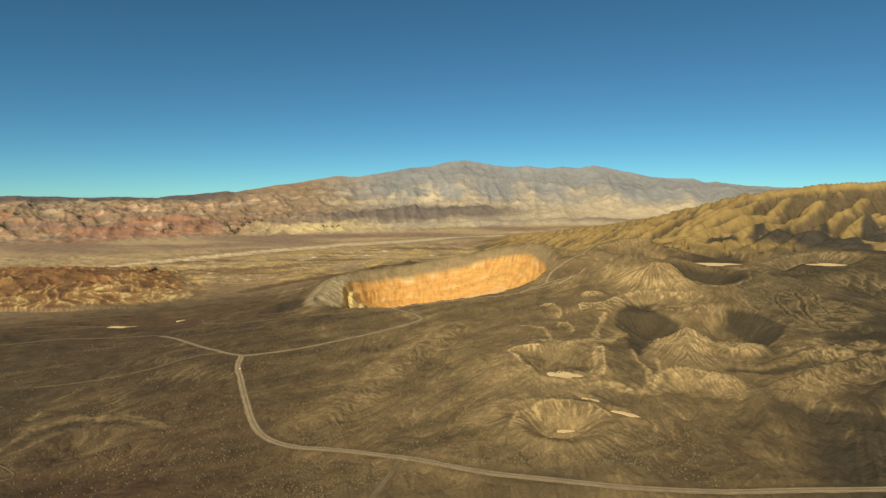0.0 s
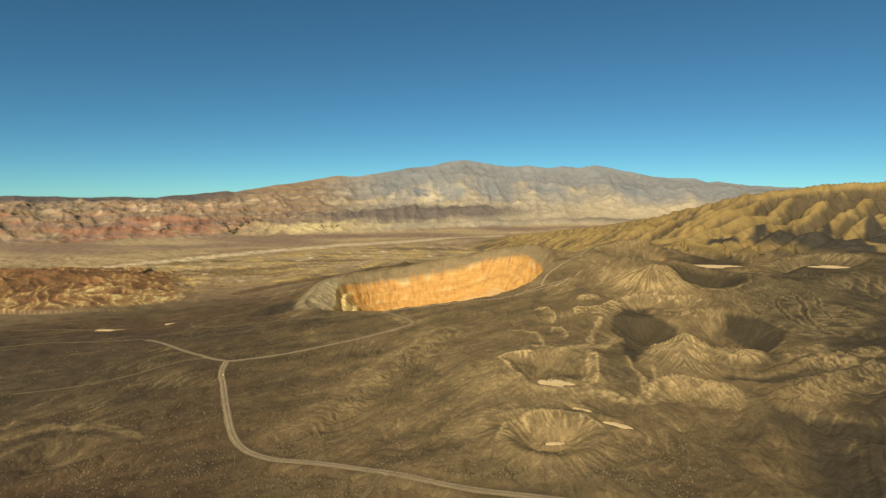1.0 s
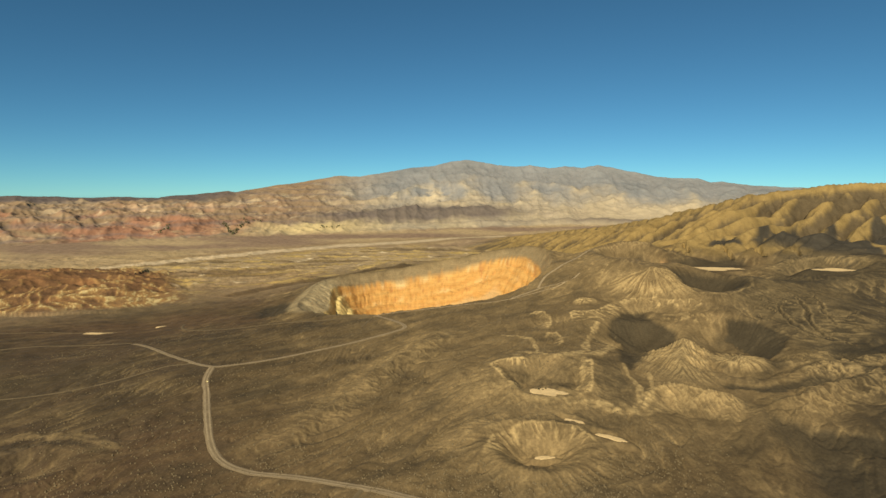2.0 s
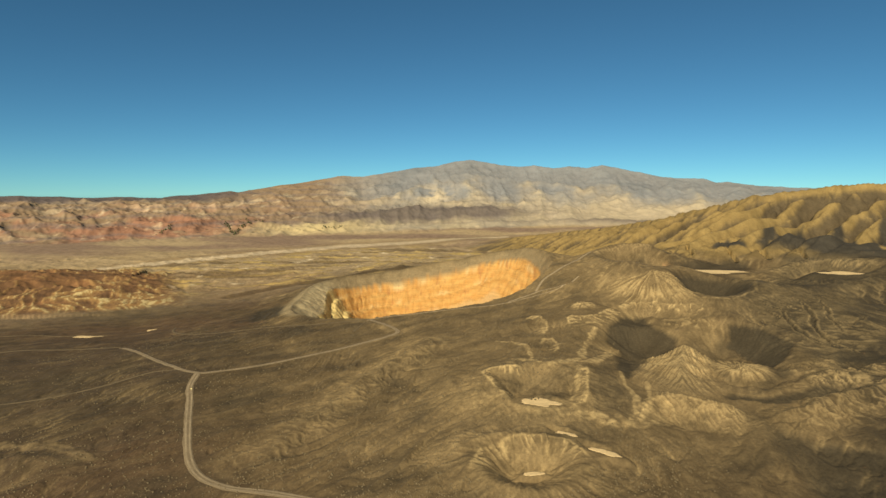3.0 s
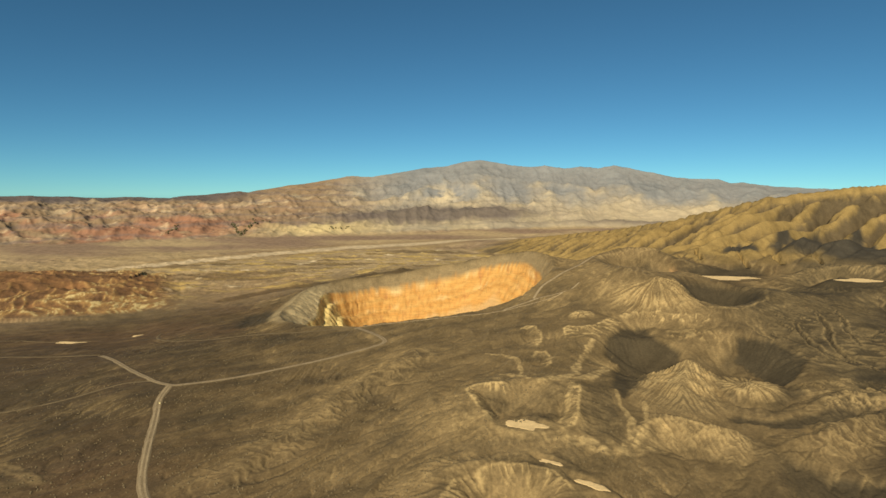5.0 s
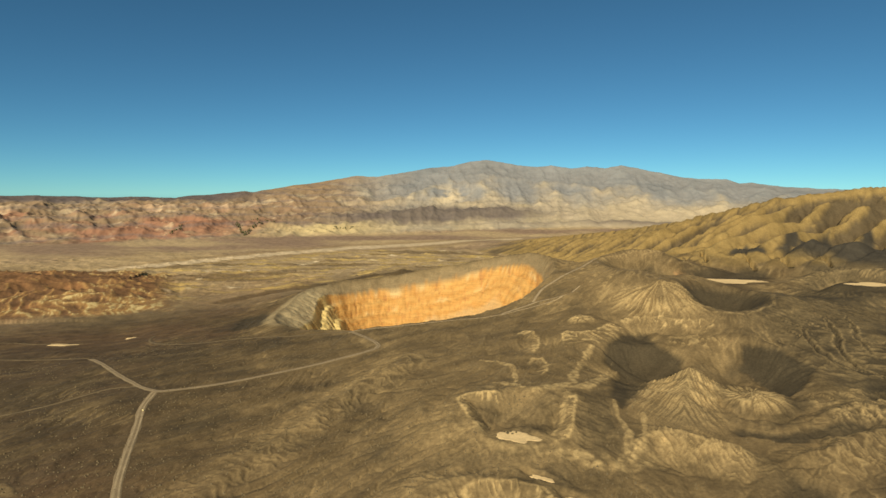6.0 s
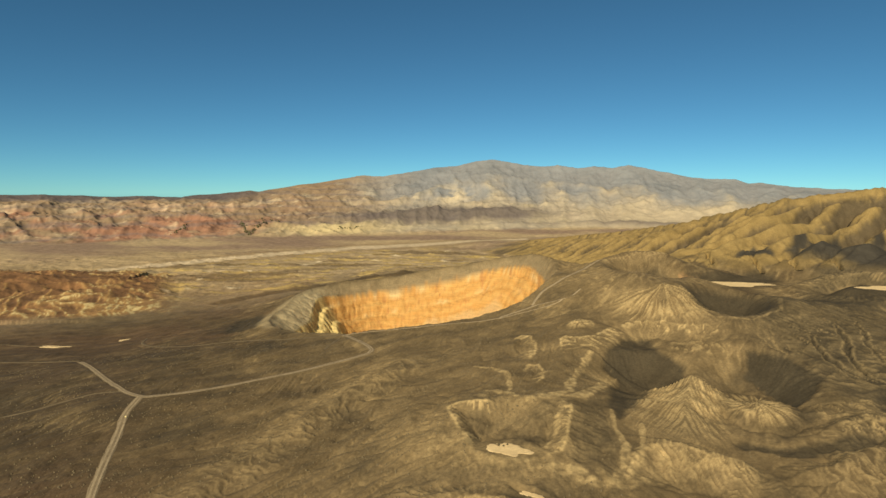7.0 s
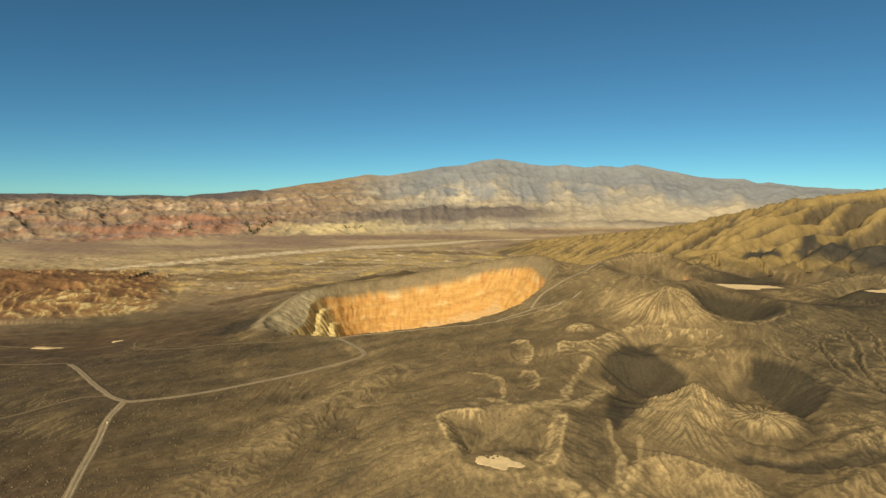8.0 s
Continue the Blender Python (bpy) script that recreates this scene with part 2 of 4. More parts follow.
TUFFS += [
    ([(88, 729, 1.5), (106, 720, 2), (119, 704, 2.5), (120, 669, 2), (115, 649, 2.5)], 4.0, 0.75, 1.0, 0.3),
    ([(100, 659, 3), (115, 655, 4.5), (123, 637, 2)], 4.0, 0.9, 1.0, 0.3),
    ([(199, 632, 2), (196, 604, 2), (198, 579, 3), (192, 558, 4), (181, 534, 4)], 4.0, 0.85, 1.0, 0.6),
    ([(218, 612, 2), (210, 577, 3), (195, 547, 4)], 4.0, 0.75, 1.0, 0.6),
    ([(217, 575, 3), (225, 561, 4), (223, 546, 3)], 4.0, 0.8, 1.0, 0.6),
    ([(144, 541, 5), (158, 545, 7), (165, 531, 5)], 3.5, 0.9, 0.5, 0.5),
]
TUFFS += [
    ([(84, 575, 3), (92, 556, 6), (110, 546, 7), (130, 548, 7)], 4.0, 0.45, 0.0, 1.2),
    ([(62, 600, 5), (70, 575, 7), (84, 552, 6)], 5.0, 0.25, 0.0, 1.2),
    ([(173, 543, 5), (182, 533, 6), (215, 548, 8)], 4.0, 0.6, 0.5, 0.4),
    ([(328, 847, 2), (356, 826, 2.5), (384, 813, 2.5), (425, 838, 2.5), (444, 882, 2.5)], 4.0, 0.4, 1.0, 0.2),
    ([(330, 800, 14), (300, 785, 12), (330, 760, 14)], 6.0, 0.35, 0.0, 0.4),
    ([(425, 770, 40), (470, 815, 50), (540, 880, 45)], 8.0, 0.1, 0.0, 0.4),
]
TUFFS += [
    ([(369, 632, 14), (400, 633, 16), (440, 620, 14)], 5.0, 0.3, 0.0, 0.9),
    ([(410, 690, 30), (440, 690, 26), (490, 735, 34)], 8.0, 0.16, 0.0, 0.4),
    ([(-385, 506, 3), (-383, 548, 5), (-357, 570, 6), (-298, 556, 6), (-246, 526, 5)], 6.0, 0.26, 2.5, 0.4),
]
# black cinders together with painted hollow shade, crisply outlined: corners, how black, softness of the edge
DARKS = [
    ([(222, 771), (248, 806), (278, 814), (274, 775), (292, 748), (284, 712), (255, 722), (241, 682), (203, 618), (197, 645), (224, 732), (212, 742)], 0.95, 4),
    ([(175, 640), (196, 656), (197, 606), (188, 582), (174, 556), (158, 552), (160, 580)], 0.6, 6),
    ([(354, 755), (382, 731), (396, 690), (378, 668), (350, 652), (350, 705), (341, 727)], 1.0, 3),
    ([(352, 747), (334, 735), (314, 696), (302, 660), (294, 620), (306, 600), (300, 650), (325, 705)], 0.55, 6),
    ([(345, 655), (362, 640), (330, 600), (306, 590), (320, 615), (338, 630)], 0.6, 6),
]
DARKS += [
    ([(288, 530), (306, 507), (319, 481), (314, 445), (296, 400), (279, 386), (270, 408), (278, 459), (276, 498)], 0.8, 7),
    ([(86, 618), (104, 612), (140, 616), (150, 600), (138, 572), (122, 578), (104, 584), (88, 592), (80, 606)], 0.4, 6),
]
# black cinders, with crater and flank shade painted in among them: bent bands of x, y, half width
# dark band on the ground beyond the far rim of the main crater
FAR_BAND = [(-430, 1340, 26), (-300, 1450, 32), (-184, 1510, 36), (0, 1545, 40), (160, 1500, 34), (240, 1440, 20)]
BLACKS = [
    [(310, 488, 12), (340, 468, 14), (375, 460, 12)],
    [(385, 880, 40), (400, 900, 40)],
    [(330, 1070, 55), (345, 1080, 50)],
    [(470, 930, 30), (560, 960, 40), (680, 960, 40)],
    [(440, 1100, 30), (520, 1120, 34)],
    [(420, 640, 14), (480, 650, 14), (540, 640, 18), (620, 620, 22)],
    [(286, 588, 8), (318, 574, 8), (370, 588, 10)],
    [(-255, 1010, 34), (-275, 1090, 24)],
]
# dry gullies cut through the ground: bent lines of x, y, half width
CRACKS = [
    [(467, 812, 1), (456, 770, 2.5), (441, 738, 2.5), (435, 703, 1.5), (440, 660, 1)],
    [(416, 800, 1), (426, 780, 1.5), (421, 735, 2), (420, 712, 2), (431, 684, 1)],
    [(500, 830, 1), (486, 790, 2), (470, 752, 1.5), (462, 720, 1)],
    [(441, 738, 1.5), (420, 752, 1.2), (408, 775, 0.8)],
    [(456, 770, 1.5), (440, 790, 1.2), (436, 815, 0.8)],
    [(470, 752, 1.5), (490, 748, 1.2), (520, 770, 0.8)],
]


def dendrite(x, y, long, seed):
    """A dry stream bed that forks upwards from its mouth."""
    rng = random.Random(seed)
    lines = []
    for k in range(6):
        turn = radians(-38 + 76 * k / 5 + rng.uniform(-9, 9))
        far = long * rng.uniform(0.6, 1.0)
        sx, sy = x + rng.uniform(-4, 4), y + long * 0.3 * rng.random()
        lines.append([(x, y - long * 0.25, 3.0), (sx, sy, 2.6), (sx + math.sin(turn) * far * 0.5 + rng.uniform(-5, 5), sy + far * 0.7, 2.0), (sx + math.sin(turn) * far * 1.1, sy + far * 1.3, 0.8)])
    return lines


for k, (px, py, long) in enumerate(((483, 1214, 60), (540, 1160, 80), (590, 1146, 60), (640, 1120, 55), (440, 1190, 40))):
    CRACKS += dendrite(px, py, long, 3 + k)
# shaded spur faces painted dark on the golden hill: apex, foot, half width at the foot
SHADED_FACES = [(795, 1391, 648, 1178, 40), (860, 1385, 715, 1110, 62), (580, 1275, 556, 1215, 34), (740, 1400, 628, 1225, 14), (980, 1420, 850, 1180, 50)]
HILL = [(1800, 1350, 1.1), (1199, 1530, 1.0), (942, 1520, 0.95), (760, 1540, 0.86), (680, 1650, 0.74), (660, 1900, 0.61), (592, 2300, 0.44), (400, 2650, 0.25), (150, 2900, 0.05)]
BADHILL = [(-1700, 1560, 1.0), (-1250, 1480, 1.0), (-960, 1500, 1.0), (-770, 1530, 0.65), (-650, 1590, 0.1)]
# far skyline: bearing from north in degrees, height in metres at 4650 m
SKYLINE = ([-180, -60, -42, -37, -35, -32.3, -29.5, -26.1, -24.7, -23.1, -20.5, -19.8, -16.6, -14.6, -12.6, -10.5, -8.9, -7, -4.3, -1.6, -0.2, 1.2, 3.1, 4.2, 6.1, 7.3, 9, 10.5, 11.9, 13.3, 14.5, 16.3, 18.6, 20.5, 21.9, 22.9, 23.8, 25.6, 28, 40, 60, 180],
           [195, 171, 165, 158, 158, 150, 150, 146, 161, 169, 194, 186, 232, 254, 284, 310, 300, 329, 369, 391, 423, 432, 412, 396, 381, 389, 371, 383, 365, 389, 371, 336, 297, 287, 286, 257, 262, 240, 219, 210, 200, 195])


def hill_shape(x, y):
    d, way, side, share = along(x, y, HILL)
    wide = 520 * (0.35 + 0.65 * share)
    return np.clip(1 - (d + fbm(x, y, 260, 3, 5) * 60 * np.clip(d / 200, 0, 1)) / wide, 0, 1), share, way, d


# depth of the crater's wall by the way in from the rim: mantle, cliffs with ledges, talus, floor
WALL_CUT = ([0, 8, 22, 30, 37, 50, 58, 75, 82, 105, 150, 170], [0, 7, 24, 43, 46, 66, 69, 91, 94, 110, 128, 130])
DENSE = np.arange(-180, 181)


def smooth_round(values, reach=9):
    """A closed table of values, one a degree, smoothed round the circle."""
    v = np.interp(DENSE, RIM[0], values)[:-1]
    total = sum(np.roll(v, k) * (1 - abs(k) / reach) for k in range(-reach + 1, reach)) / reach
    return np.append(total, total[0])


RIM_SMOOTH = [smooth_round(v) for v in RIM[1:]]


def only(where, z, work):
    """Run work on the chosen points alone; it returns what to add to their height."""
    if where.any():
        z[where] += work(where)


def land(x, y):
    """Height of the land and the masks of its covers at x, y."""
    x, y = np.asarray(x, dtype=np.float32), np.asarray(y, dtype=np.float32)
    none = np.zeros(x.shape, dtype=np.float32)
    m = {key: none.copy() for key in ("hill", "spurs", "badhill", "gul", "far", "up", "rug", "rough", "main", "cut", "flute", "tan", "wash", "roll", "streak", "ledge", "black", "channel", "valley", "spurlet", "rise")}
    m["edge"] = none - 99
    dx, dy = x - MIDX, y - MIDY
    dist = np.hypot(dx, dy)
    bearing = np.degrees(np.arctan2(dx, dy))
    m["dist"], m["bearing"] = dist, bearing
    z = np.interp(dist, *PLAIN).astype(np.float32)
    inner = dist < 2300
    near = 1 - step(1500, 2200, dist)
    m["near"] = near

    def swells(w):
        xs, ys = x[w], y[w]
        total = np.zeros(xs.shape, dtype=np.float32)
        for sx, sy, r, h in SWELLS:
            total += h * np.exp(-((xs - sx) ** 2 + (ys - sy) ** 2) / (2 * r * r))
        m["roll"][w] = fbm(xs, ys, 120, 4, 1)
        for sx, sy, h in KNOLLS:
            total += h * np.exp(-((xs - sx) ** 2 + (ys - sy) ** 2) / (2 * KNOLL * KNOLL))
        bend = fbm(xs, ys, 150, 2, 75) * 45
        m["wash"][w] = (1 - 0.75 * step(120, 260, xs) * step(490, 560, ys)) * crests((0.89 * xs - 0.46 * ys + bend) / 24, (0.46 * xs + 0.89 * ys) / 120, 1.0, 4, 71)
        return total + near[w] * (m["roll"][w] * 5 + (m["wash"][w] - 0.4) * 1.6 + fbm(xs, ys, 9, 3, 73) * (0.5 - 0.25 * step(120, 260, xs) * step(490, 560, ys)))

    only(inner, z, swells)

    def golden_hill(w):
        xs, ys = x[w], y[w]
        body, share, way, d = hill_shape(xs, ys)
        # spurs run down from the crest towards the plain, side by side and bent a little
        bend = fbm(xs, ys, 260, 2, 7) * 30
        u = xs * 0.56 - ys * 0.83 + bend
        spurs = edges(u / 58 + 0.30 * fbm(xs, ys, 190, 2, 11))
        fine = edges(u / 27 + 0.4 * fbm(xs, ys, 110, 2, 13))
        branch = edges((u + 0.9 * d) / 48 + 0.5 * fbm(xs, ys, 120, 2, 17))
        bold = np.clip(0.9 + 0.7 * fbm(xs, ys, 140, 2, 19), 0.5, 1.3)
        hill = step(0.03, 0.15, body + 0.06 * fbm(xs, ys, 90, 3, 15)) * step(0.03, 0.2, share)
        m["hill"][w], m["spurs"][w] = hill, spurs * 0.5 + fine * 0.3 + branch * 0.2
        m["rise"][w] = np.clip(body * 3.2 - 0.35, 0, 1)
        relief = np.clip(body * 2.6, 0, 1) * (1 - 0.75 * step(0.8, 1.0, body)) * np.clip(share * 1.4, 0, 1)
        return 269 * share * body ** 1.05 + hill * relief * bold * ((spurs - 0.5) * 16 + (fine - 0.5) * 5 * (1.2 - spurs) + (branch - 0.5) * 4 * (1 - 0.5 * spurs) + 1.2 * fbm(xs, ys, 26, 3, 18))

    only((x > -300) & (y > 700) & (y < 3400) & (x < 2400), z, golden_hill)

    def painted_hill(w):
        xs, ys = x[w], y[w]
        d, way, side, share = along(xs, ys, BADHILL)
        body = np.clip(1 - d / 430 + fbm(xs, ys, 150, 3, 21) * 0.16, 0, 1)
        gul = crests((xs + 0.6 * ys + 50 * fbm(xs, ys, 160, 2, 27)) / 30, ys / 90, 1.0, 5, 23)
        bad = step(0.08, 0.2, body) * step(0.2, 0.6, share + 0.2)
        m["badhill"][w], m["gul"][w] = bad, gul
        return share * (48 * body ** 0.9 + bad * (gul - 0.4) * 3 * np.clip(1.6 - body, 0.2, 1))

    only((x < -300) & (x > -2000) & (y > 1150) & (y < 2300), z, painted_hill)

    def far_country(w):
        xs, ys, be, di = x[w], y[w], bearing[w], dist[w]
        crest = np.interp(be, *SKYLINE)
        foot = np.interp(be, [-180, -45, -25, -12, 0, 12, 30, 60, 180], [3300, 3000, 3050, 3150, 3350, 3500, 3500, 3300, 3300])
        up = np.clip((di - foot) / (4650 - foot), 0, 1)
        rug, rough = crests(xs, ys, 420, 6, 31), crests(xs, ys * 0.7, 100, 5, 37)
        target = crest + (rug - 0.4) * 7 + (rough - 0.4) * 5 * step(-16, -6, be)
        m["far"][w], m["up"][w], m["rug"][w], m["rough"][w] = step(0.0, 0.08, up), up, rug, rough
        west = 1 - step(-26, -8, be)
        gullies = crests(be * 0.5 + 0.5 * fbm(xs, ys, 500, 2, 33), di / 700, 1.0, 3, 35)
        knobs = crests(xs, ys * 0.8, 190, 4, 45)
        low = np.exp(-((be + 15) / 8) ** 2) * step(0.0, 0.05, up) * (1 - step(0.16, 0.3, up))
        hills = np.sin(up * math.pi) ** 0.8 * ((rug - 0.35) * (30 + 10 * west) + (rough - 0.4) * (4 + 6 * west) + (gullies - 0.35) * 14 + (knobs - 0.35) * (8 + 15 * west) * (1 - step(0.5, 0.8, up))) * (1 - 0.7 * step(8, 20, be) * (1 - up))
        hills = hills + low * (crests(xs, ys, 150, 3, 47) - 0.15) * 20
        ledge = np.exp(-((be + 3) / 9) ** 2) * np.exp(-((up - 0.30) / 0.10) ** 2) * (26 + 10 * fbm(xs, ys, 200, 3, 43))
        ledge = ledge + np.exp(-((be - 16) / 9) ** 2) * np.exp(-((up - 0.12) / 0.05) ** 2) * 12
        m["ledge"][w] = ledge
        return (target - z[w]) * up ** (1.5 + 0.5 * (1 - west)) + hills + ledge - np.clip((di - 4650) / 300, 0, 1) * 120

    only(dist > 2950, z, far_country)

    def stripes(w):
        xs, ys = x[w], y[w]
        st = step(1240, 1400, dist[w] + 0.25 * xs) * (1 - step(2500, 2900, dist[w])) * (1 - m["hill"][w])
        m["streak"][w] = st
        return st * (crests(xs * 0.5, ys, 60, 4, 41) - 0.4) * 9

    only((dist > 1200) & (dist < 2950) & (y > 0), z, stripes)

    ex, ey = x - CX, y - CY
    m["mainq"], m["mainang"] = np.hypot(ex, ey) / CR, np.arctan2(ey, ex)

    def main_crater(w):
        r, ang = m["mainq"][w] * CR, m["mainang"][w]
        turn = np.degrees(ang)
        rim_r, lift, mantle = (np.interp(turn, DENSE, RIM_SMOOTH[k]) for k in range(3))
        q = r / (rim_r * (1 + 0.008 * perlin(ang * 9, ang * 0 + 3)))
        m["mainq"][w] = q
        s = rim_r * (1 - q)
        s = s * (1 - 0.3 * np.exp(-((np.where(turn < 0, turn + 360, turn) - 182) / 42) ** 2))
        rim = lift * np.where(q > 1, np.exp(-np.clip(q - 1, 0, 9) * 3.2), 1)
        flute = crests(ang * CR / 20, 0.9 * r / 20, 1.0, 4, 51)
        # the foot of the mantle hangs lower in some gullies than in others
        s2 = s - (mantle - 22) * np.clip(s / mantle, 0, 1)
        ragged = 3.0 * fbm(x[w], y[w], 34, 3, 52) + 2.0 * (flute - 0.4)
        m["edge"][w] = s2 - 22 + ragged
        cut = np.interp(s2 + 0.5 * ragged, *WALL_CUT)
        cut = cut - 12 * np.exp(-((turn - 150) / 14) ** 2) * np.clip(s2 / 22, 0, 1) * (1 - step(60, 110, s2))
        inside = step(0.0, 0.06, 1 - q)
        m["main"][w], m["cut"][w], m["flute"][w] = inside, cut, flute
        bulge = step(24, 34, s2) * (1 - step(95, 130, s2))
        return rim - cut - bulge * (flute - 0.4) * 3.5 * (1 - 0.4 * step(60, 100, s2))

    only(m["mainq"] < 2.6, z, main_crater)

    m["bowls"] = {}
    for name, (bx, by, br, depth, rimh, squeeze, rills, tilt) in BOWLS.items():
        q = np.full(x.shape, 9.0, dtype=np.float32)

        def bowl(w):
            ex, ey = x[w] - bx, (y[w] - by) / squeeze
            r, ang = np.hypot(ex, ey), np.arctan2(ey, ex)
            qq = r / (br * (1 + 0.10 * np.sin(2 * ang + bx) + 0.06 * np.sin(3 * ang + by)))
            lip = rimh * np.where(qq > 1, np.exp(-((np.clip(qq - 1, 0, 9)) * 2.6) ** 1.3), 1)
            ray = crests(ang * br / 6, r / 30, 1.0, 3, int(bx) % 50)
            flank = np.exp(-((qq - 1.25) / 0.35) ** 2) + 0.7 * np.exp(-((qq - 0.75) / 0.2) ** 2)
            q[w] = qq
            lip = lip + tilt * np.clip(ey / br, -1, 1) * np.exp(-np.clip(qq - 1, 0, 9) * 2.5)
            m["tan"][w] = np.maximum(m["tan"][w], flank * ray * rills)
            # the shade inside this steep crater is painted in as black
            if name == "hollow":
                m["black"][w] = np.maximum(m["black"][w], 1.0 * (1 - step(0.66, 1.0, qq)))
            return lip - depth * (1 - step(0.15, 1.0, qq)) + rills * (ray - 0.4) * 2.6 * flank

        only((np.abs(x - bx) < 2.8 * br) & (np.abs(y - by) < 2.8 * br), z, bowl)
        m["bowls"][name] = q

    m["cones"] = []
    for px, py, pr, squeeze, h, count, point in CONES:
        shape = np.zeros(x.shape, dtype=np.float32)

        def cone(w):
            ex, ey = x[w] - px, (y[w] - py) / squeeze
            q, ang = np.hypot(ex, ey) / pr, np.arctan2(ey, ex)
            body = np.clip(1 - q, 0, 1)
            front = step(0.25, -0.35, np.sin(ang)) if pr > 60 else 1 - 0.0 * ang
            rill = crests(ang * count / 6.283 + 0.6 * fbm(x[w], y[w], 40, 2, 83), q * 1.1, 1.0, 3, 81)
            slope = np.clip(q * (1 - q) * 4, 0, 1)
            shape[w] = body * front
            m["tan"][w] = np.maximum(m["tan"][w], front * np.clip(body * 2.5, 0, 1) * (0.06 + (0.62 if pr > 60 else 0.8) * step(0.12, 0.6, rill)))
            return h * body ** point + front * (rill - 0.4) * (4.0 if pr > 60 else 1.3) * slope

        only((np.abs(x - px) < pr) & (np.abs(y - py) < pr * squeeze), z, cone)
        m["cones"].append(shape)

    m["fins"] = []
    for line, h, wide, size, bare, slant, behind in FINS:
        shape = np.zeros(x.shape, dtype=np.float32)
        ax, bx = min(p[0] for p in line) - wide * 1.4, max(p[0] for p in line) + wide * 1.4
        ay, by = min(p[1] for p in line) - wide * 1.4, max(p[1] for p in line) + wide * 1.4

        def fin(w):
            d, way, side, share = along(x[w], y[w], line)
            d = d * (1 + 1.6 * (way <= 0) * np.clip(bare * 2 - 1, 0, 1))
            true = d
            d = d + fbm(x[w], y[w], 25, 2, 61) * wide * 0.2
            body = np.clip(1 - d / (wide * np.where(side > 0, behind, 1)), 0, 1)
            shape[w] = body
            rill = crests((way + slant * true + fbm(x[w], y[w], 26, 3, 64) * 9) / size, true / (size * 2.6), 1.0, 3, 63)
            m["tan"][w] = np.maximum(m["tan"][w], bare * share ** 0.9 * np.clip(body * 2.2, 0, 1) * (0.06 + 0.2 * (bare > 0.7) + 0.9 * step(0.15, 0.6, rill)))
            return share * h * (body ** 1.25) + share * (rill - 0.4) * (wide / (20 if bare > 0.5 else 22 if bare > 0.1 else 90)) * np.clip(body * (1 - body) * 4, 0, 1)

        only((x > ax) & (x < bx) & (y > ay) & (y < by), z, fin)
        m["fins"].append(shape)

    warp, burr = fbm(x, y, 18, 2, 65) * 7, none.copy()
    mid = (dist < 1150) & (dist > 280)
    burr[mid] = fbm(x[mid], y[mid], 6, 3, 66) * 1.7
    for line, wide, size, bare, drop in SCARPS:
        most = wide * 2.5
        ax, bx = min(p[0] for p in line) - most, max(p[0] for p in line) + most
        ay, by = min(p[1] for p in line) - most, max(p[1] for p in line) + most

        def scarp(w):
            d, way, side, run = along(x[w], y[w], [(px, py, k / (len(line) - 1)) for k, (px, py) in enumerate(line)])
            s = d * side + 0.22 * warp[w] + 0.4 * burr[w]
            ends = step(0.0, 0.12, run) * step(0.0, 0.12, 1 - run)
            rill = crests((way + 0.25 * s + 0.5 * warp[w]) / size, s / (size * 6), 1.0, 3, 68)
            reach = wide * (0.45 + 0.75 * crests(way / (size * 2.5), way * 0 + wide, 1.0, 2, 69))
            face = step(-0.8, 0.8, s) * (1 - step(0.25, 1.0, s / reach)) * ends
            lip = np.exp(-((s - 0.8) / 1.5) ** 2) * ends
            m["tan"][w] = np.maximum(m["tan"][w], bare * np.maximum(face * (0.06 + 1.0 * step(0.15, 0.6, rill)), 0.9 * lip * step(-0.35, 0.25, burr[w] + 0.3)))
            fall = np.where(s < 0, 0.5 * np.exp(np.minimum(s, 0) / (0.6 * wide)), np.where(s < wide, 0.5 - step(0, wide, s), -0.5 * np.exp(-np.clip(s - wide, 0, 999) / (0.6 * wide))))
            return ends * drop * fall + face * (rill - 0.4) * size * 0.24

        only((x > ax) & (x < bx) & (y > ay) & (y < by), z, scarp)
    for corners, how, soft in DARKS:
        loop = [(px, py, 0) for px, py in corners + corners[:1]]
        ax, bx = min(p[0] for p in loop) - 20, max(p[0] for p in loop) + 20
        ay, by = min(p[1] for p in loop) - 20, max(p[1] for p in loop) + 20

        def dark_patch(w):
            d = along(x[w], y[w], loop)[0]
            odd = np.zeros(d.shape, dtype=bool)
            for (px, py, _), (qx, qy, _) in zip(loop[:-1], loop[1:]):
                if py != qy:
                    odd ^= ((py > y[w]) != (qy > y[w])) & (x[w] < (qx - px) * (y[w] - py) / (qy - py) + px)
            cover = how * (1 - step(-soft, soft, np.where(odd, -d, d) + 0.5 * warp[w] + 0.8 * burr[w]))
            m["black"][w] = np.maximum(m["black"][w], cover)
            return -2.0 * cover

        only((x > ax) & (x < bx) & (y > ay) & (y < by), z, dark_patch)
    for line in CRACKS:
        ax, bx = min(p[0] for p in line) - 12, max(p[0] for p in line) + 12
        ay, by = min(p[1] for p in line) - 12, max(p[1] for p in line) + 12

        def crack_line(w):
            d, way, side, half = along(x[w], y[w], line)
            d = np.abs(d + 0.7 * warp[w] * np.sign(side) + 0.8 * burr[w])
            deep = 1 - step(0.4, 1.2, d / half)
            m["black"][w] = np.maximum(m["black"][w], deep)
            m["tan"][w] = np.maximum(m["tan"][w], 0.25 * np.exp(-((d / half - 1.8) / 0.5) ** 2))
            return -1.0 * half * deep

        only((x > ax) & (x < bx) & (y > ay) & (y < by), z, crack_line)
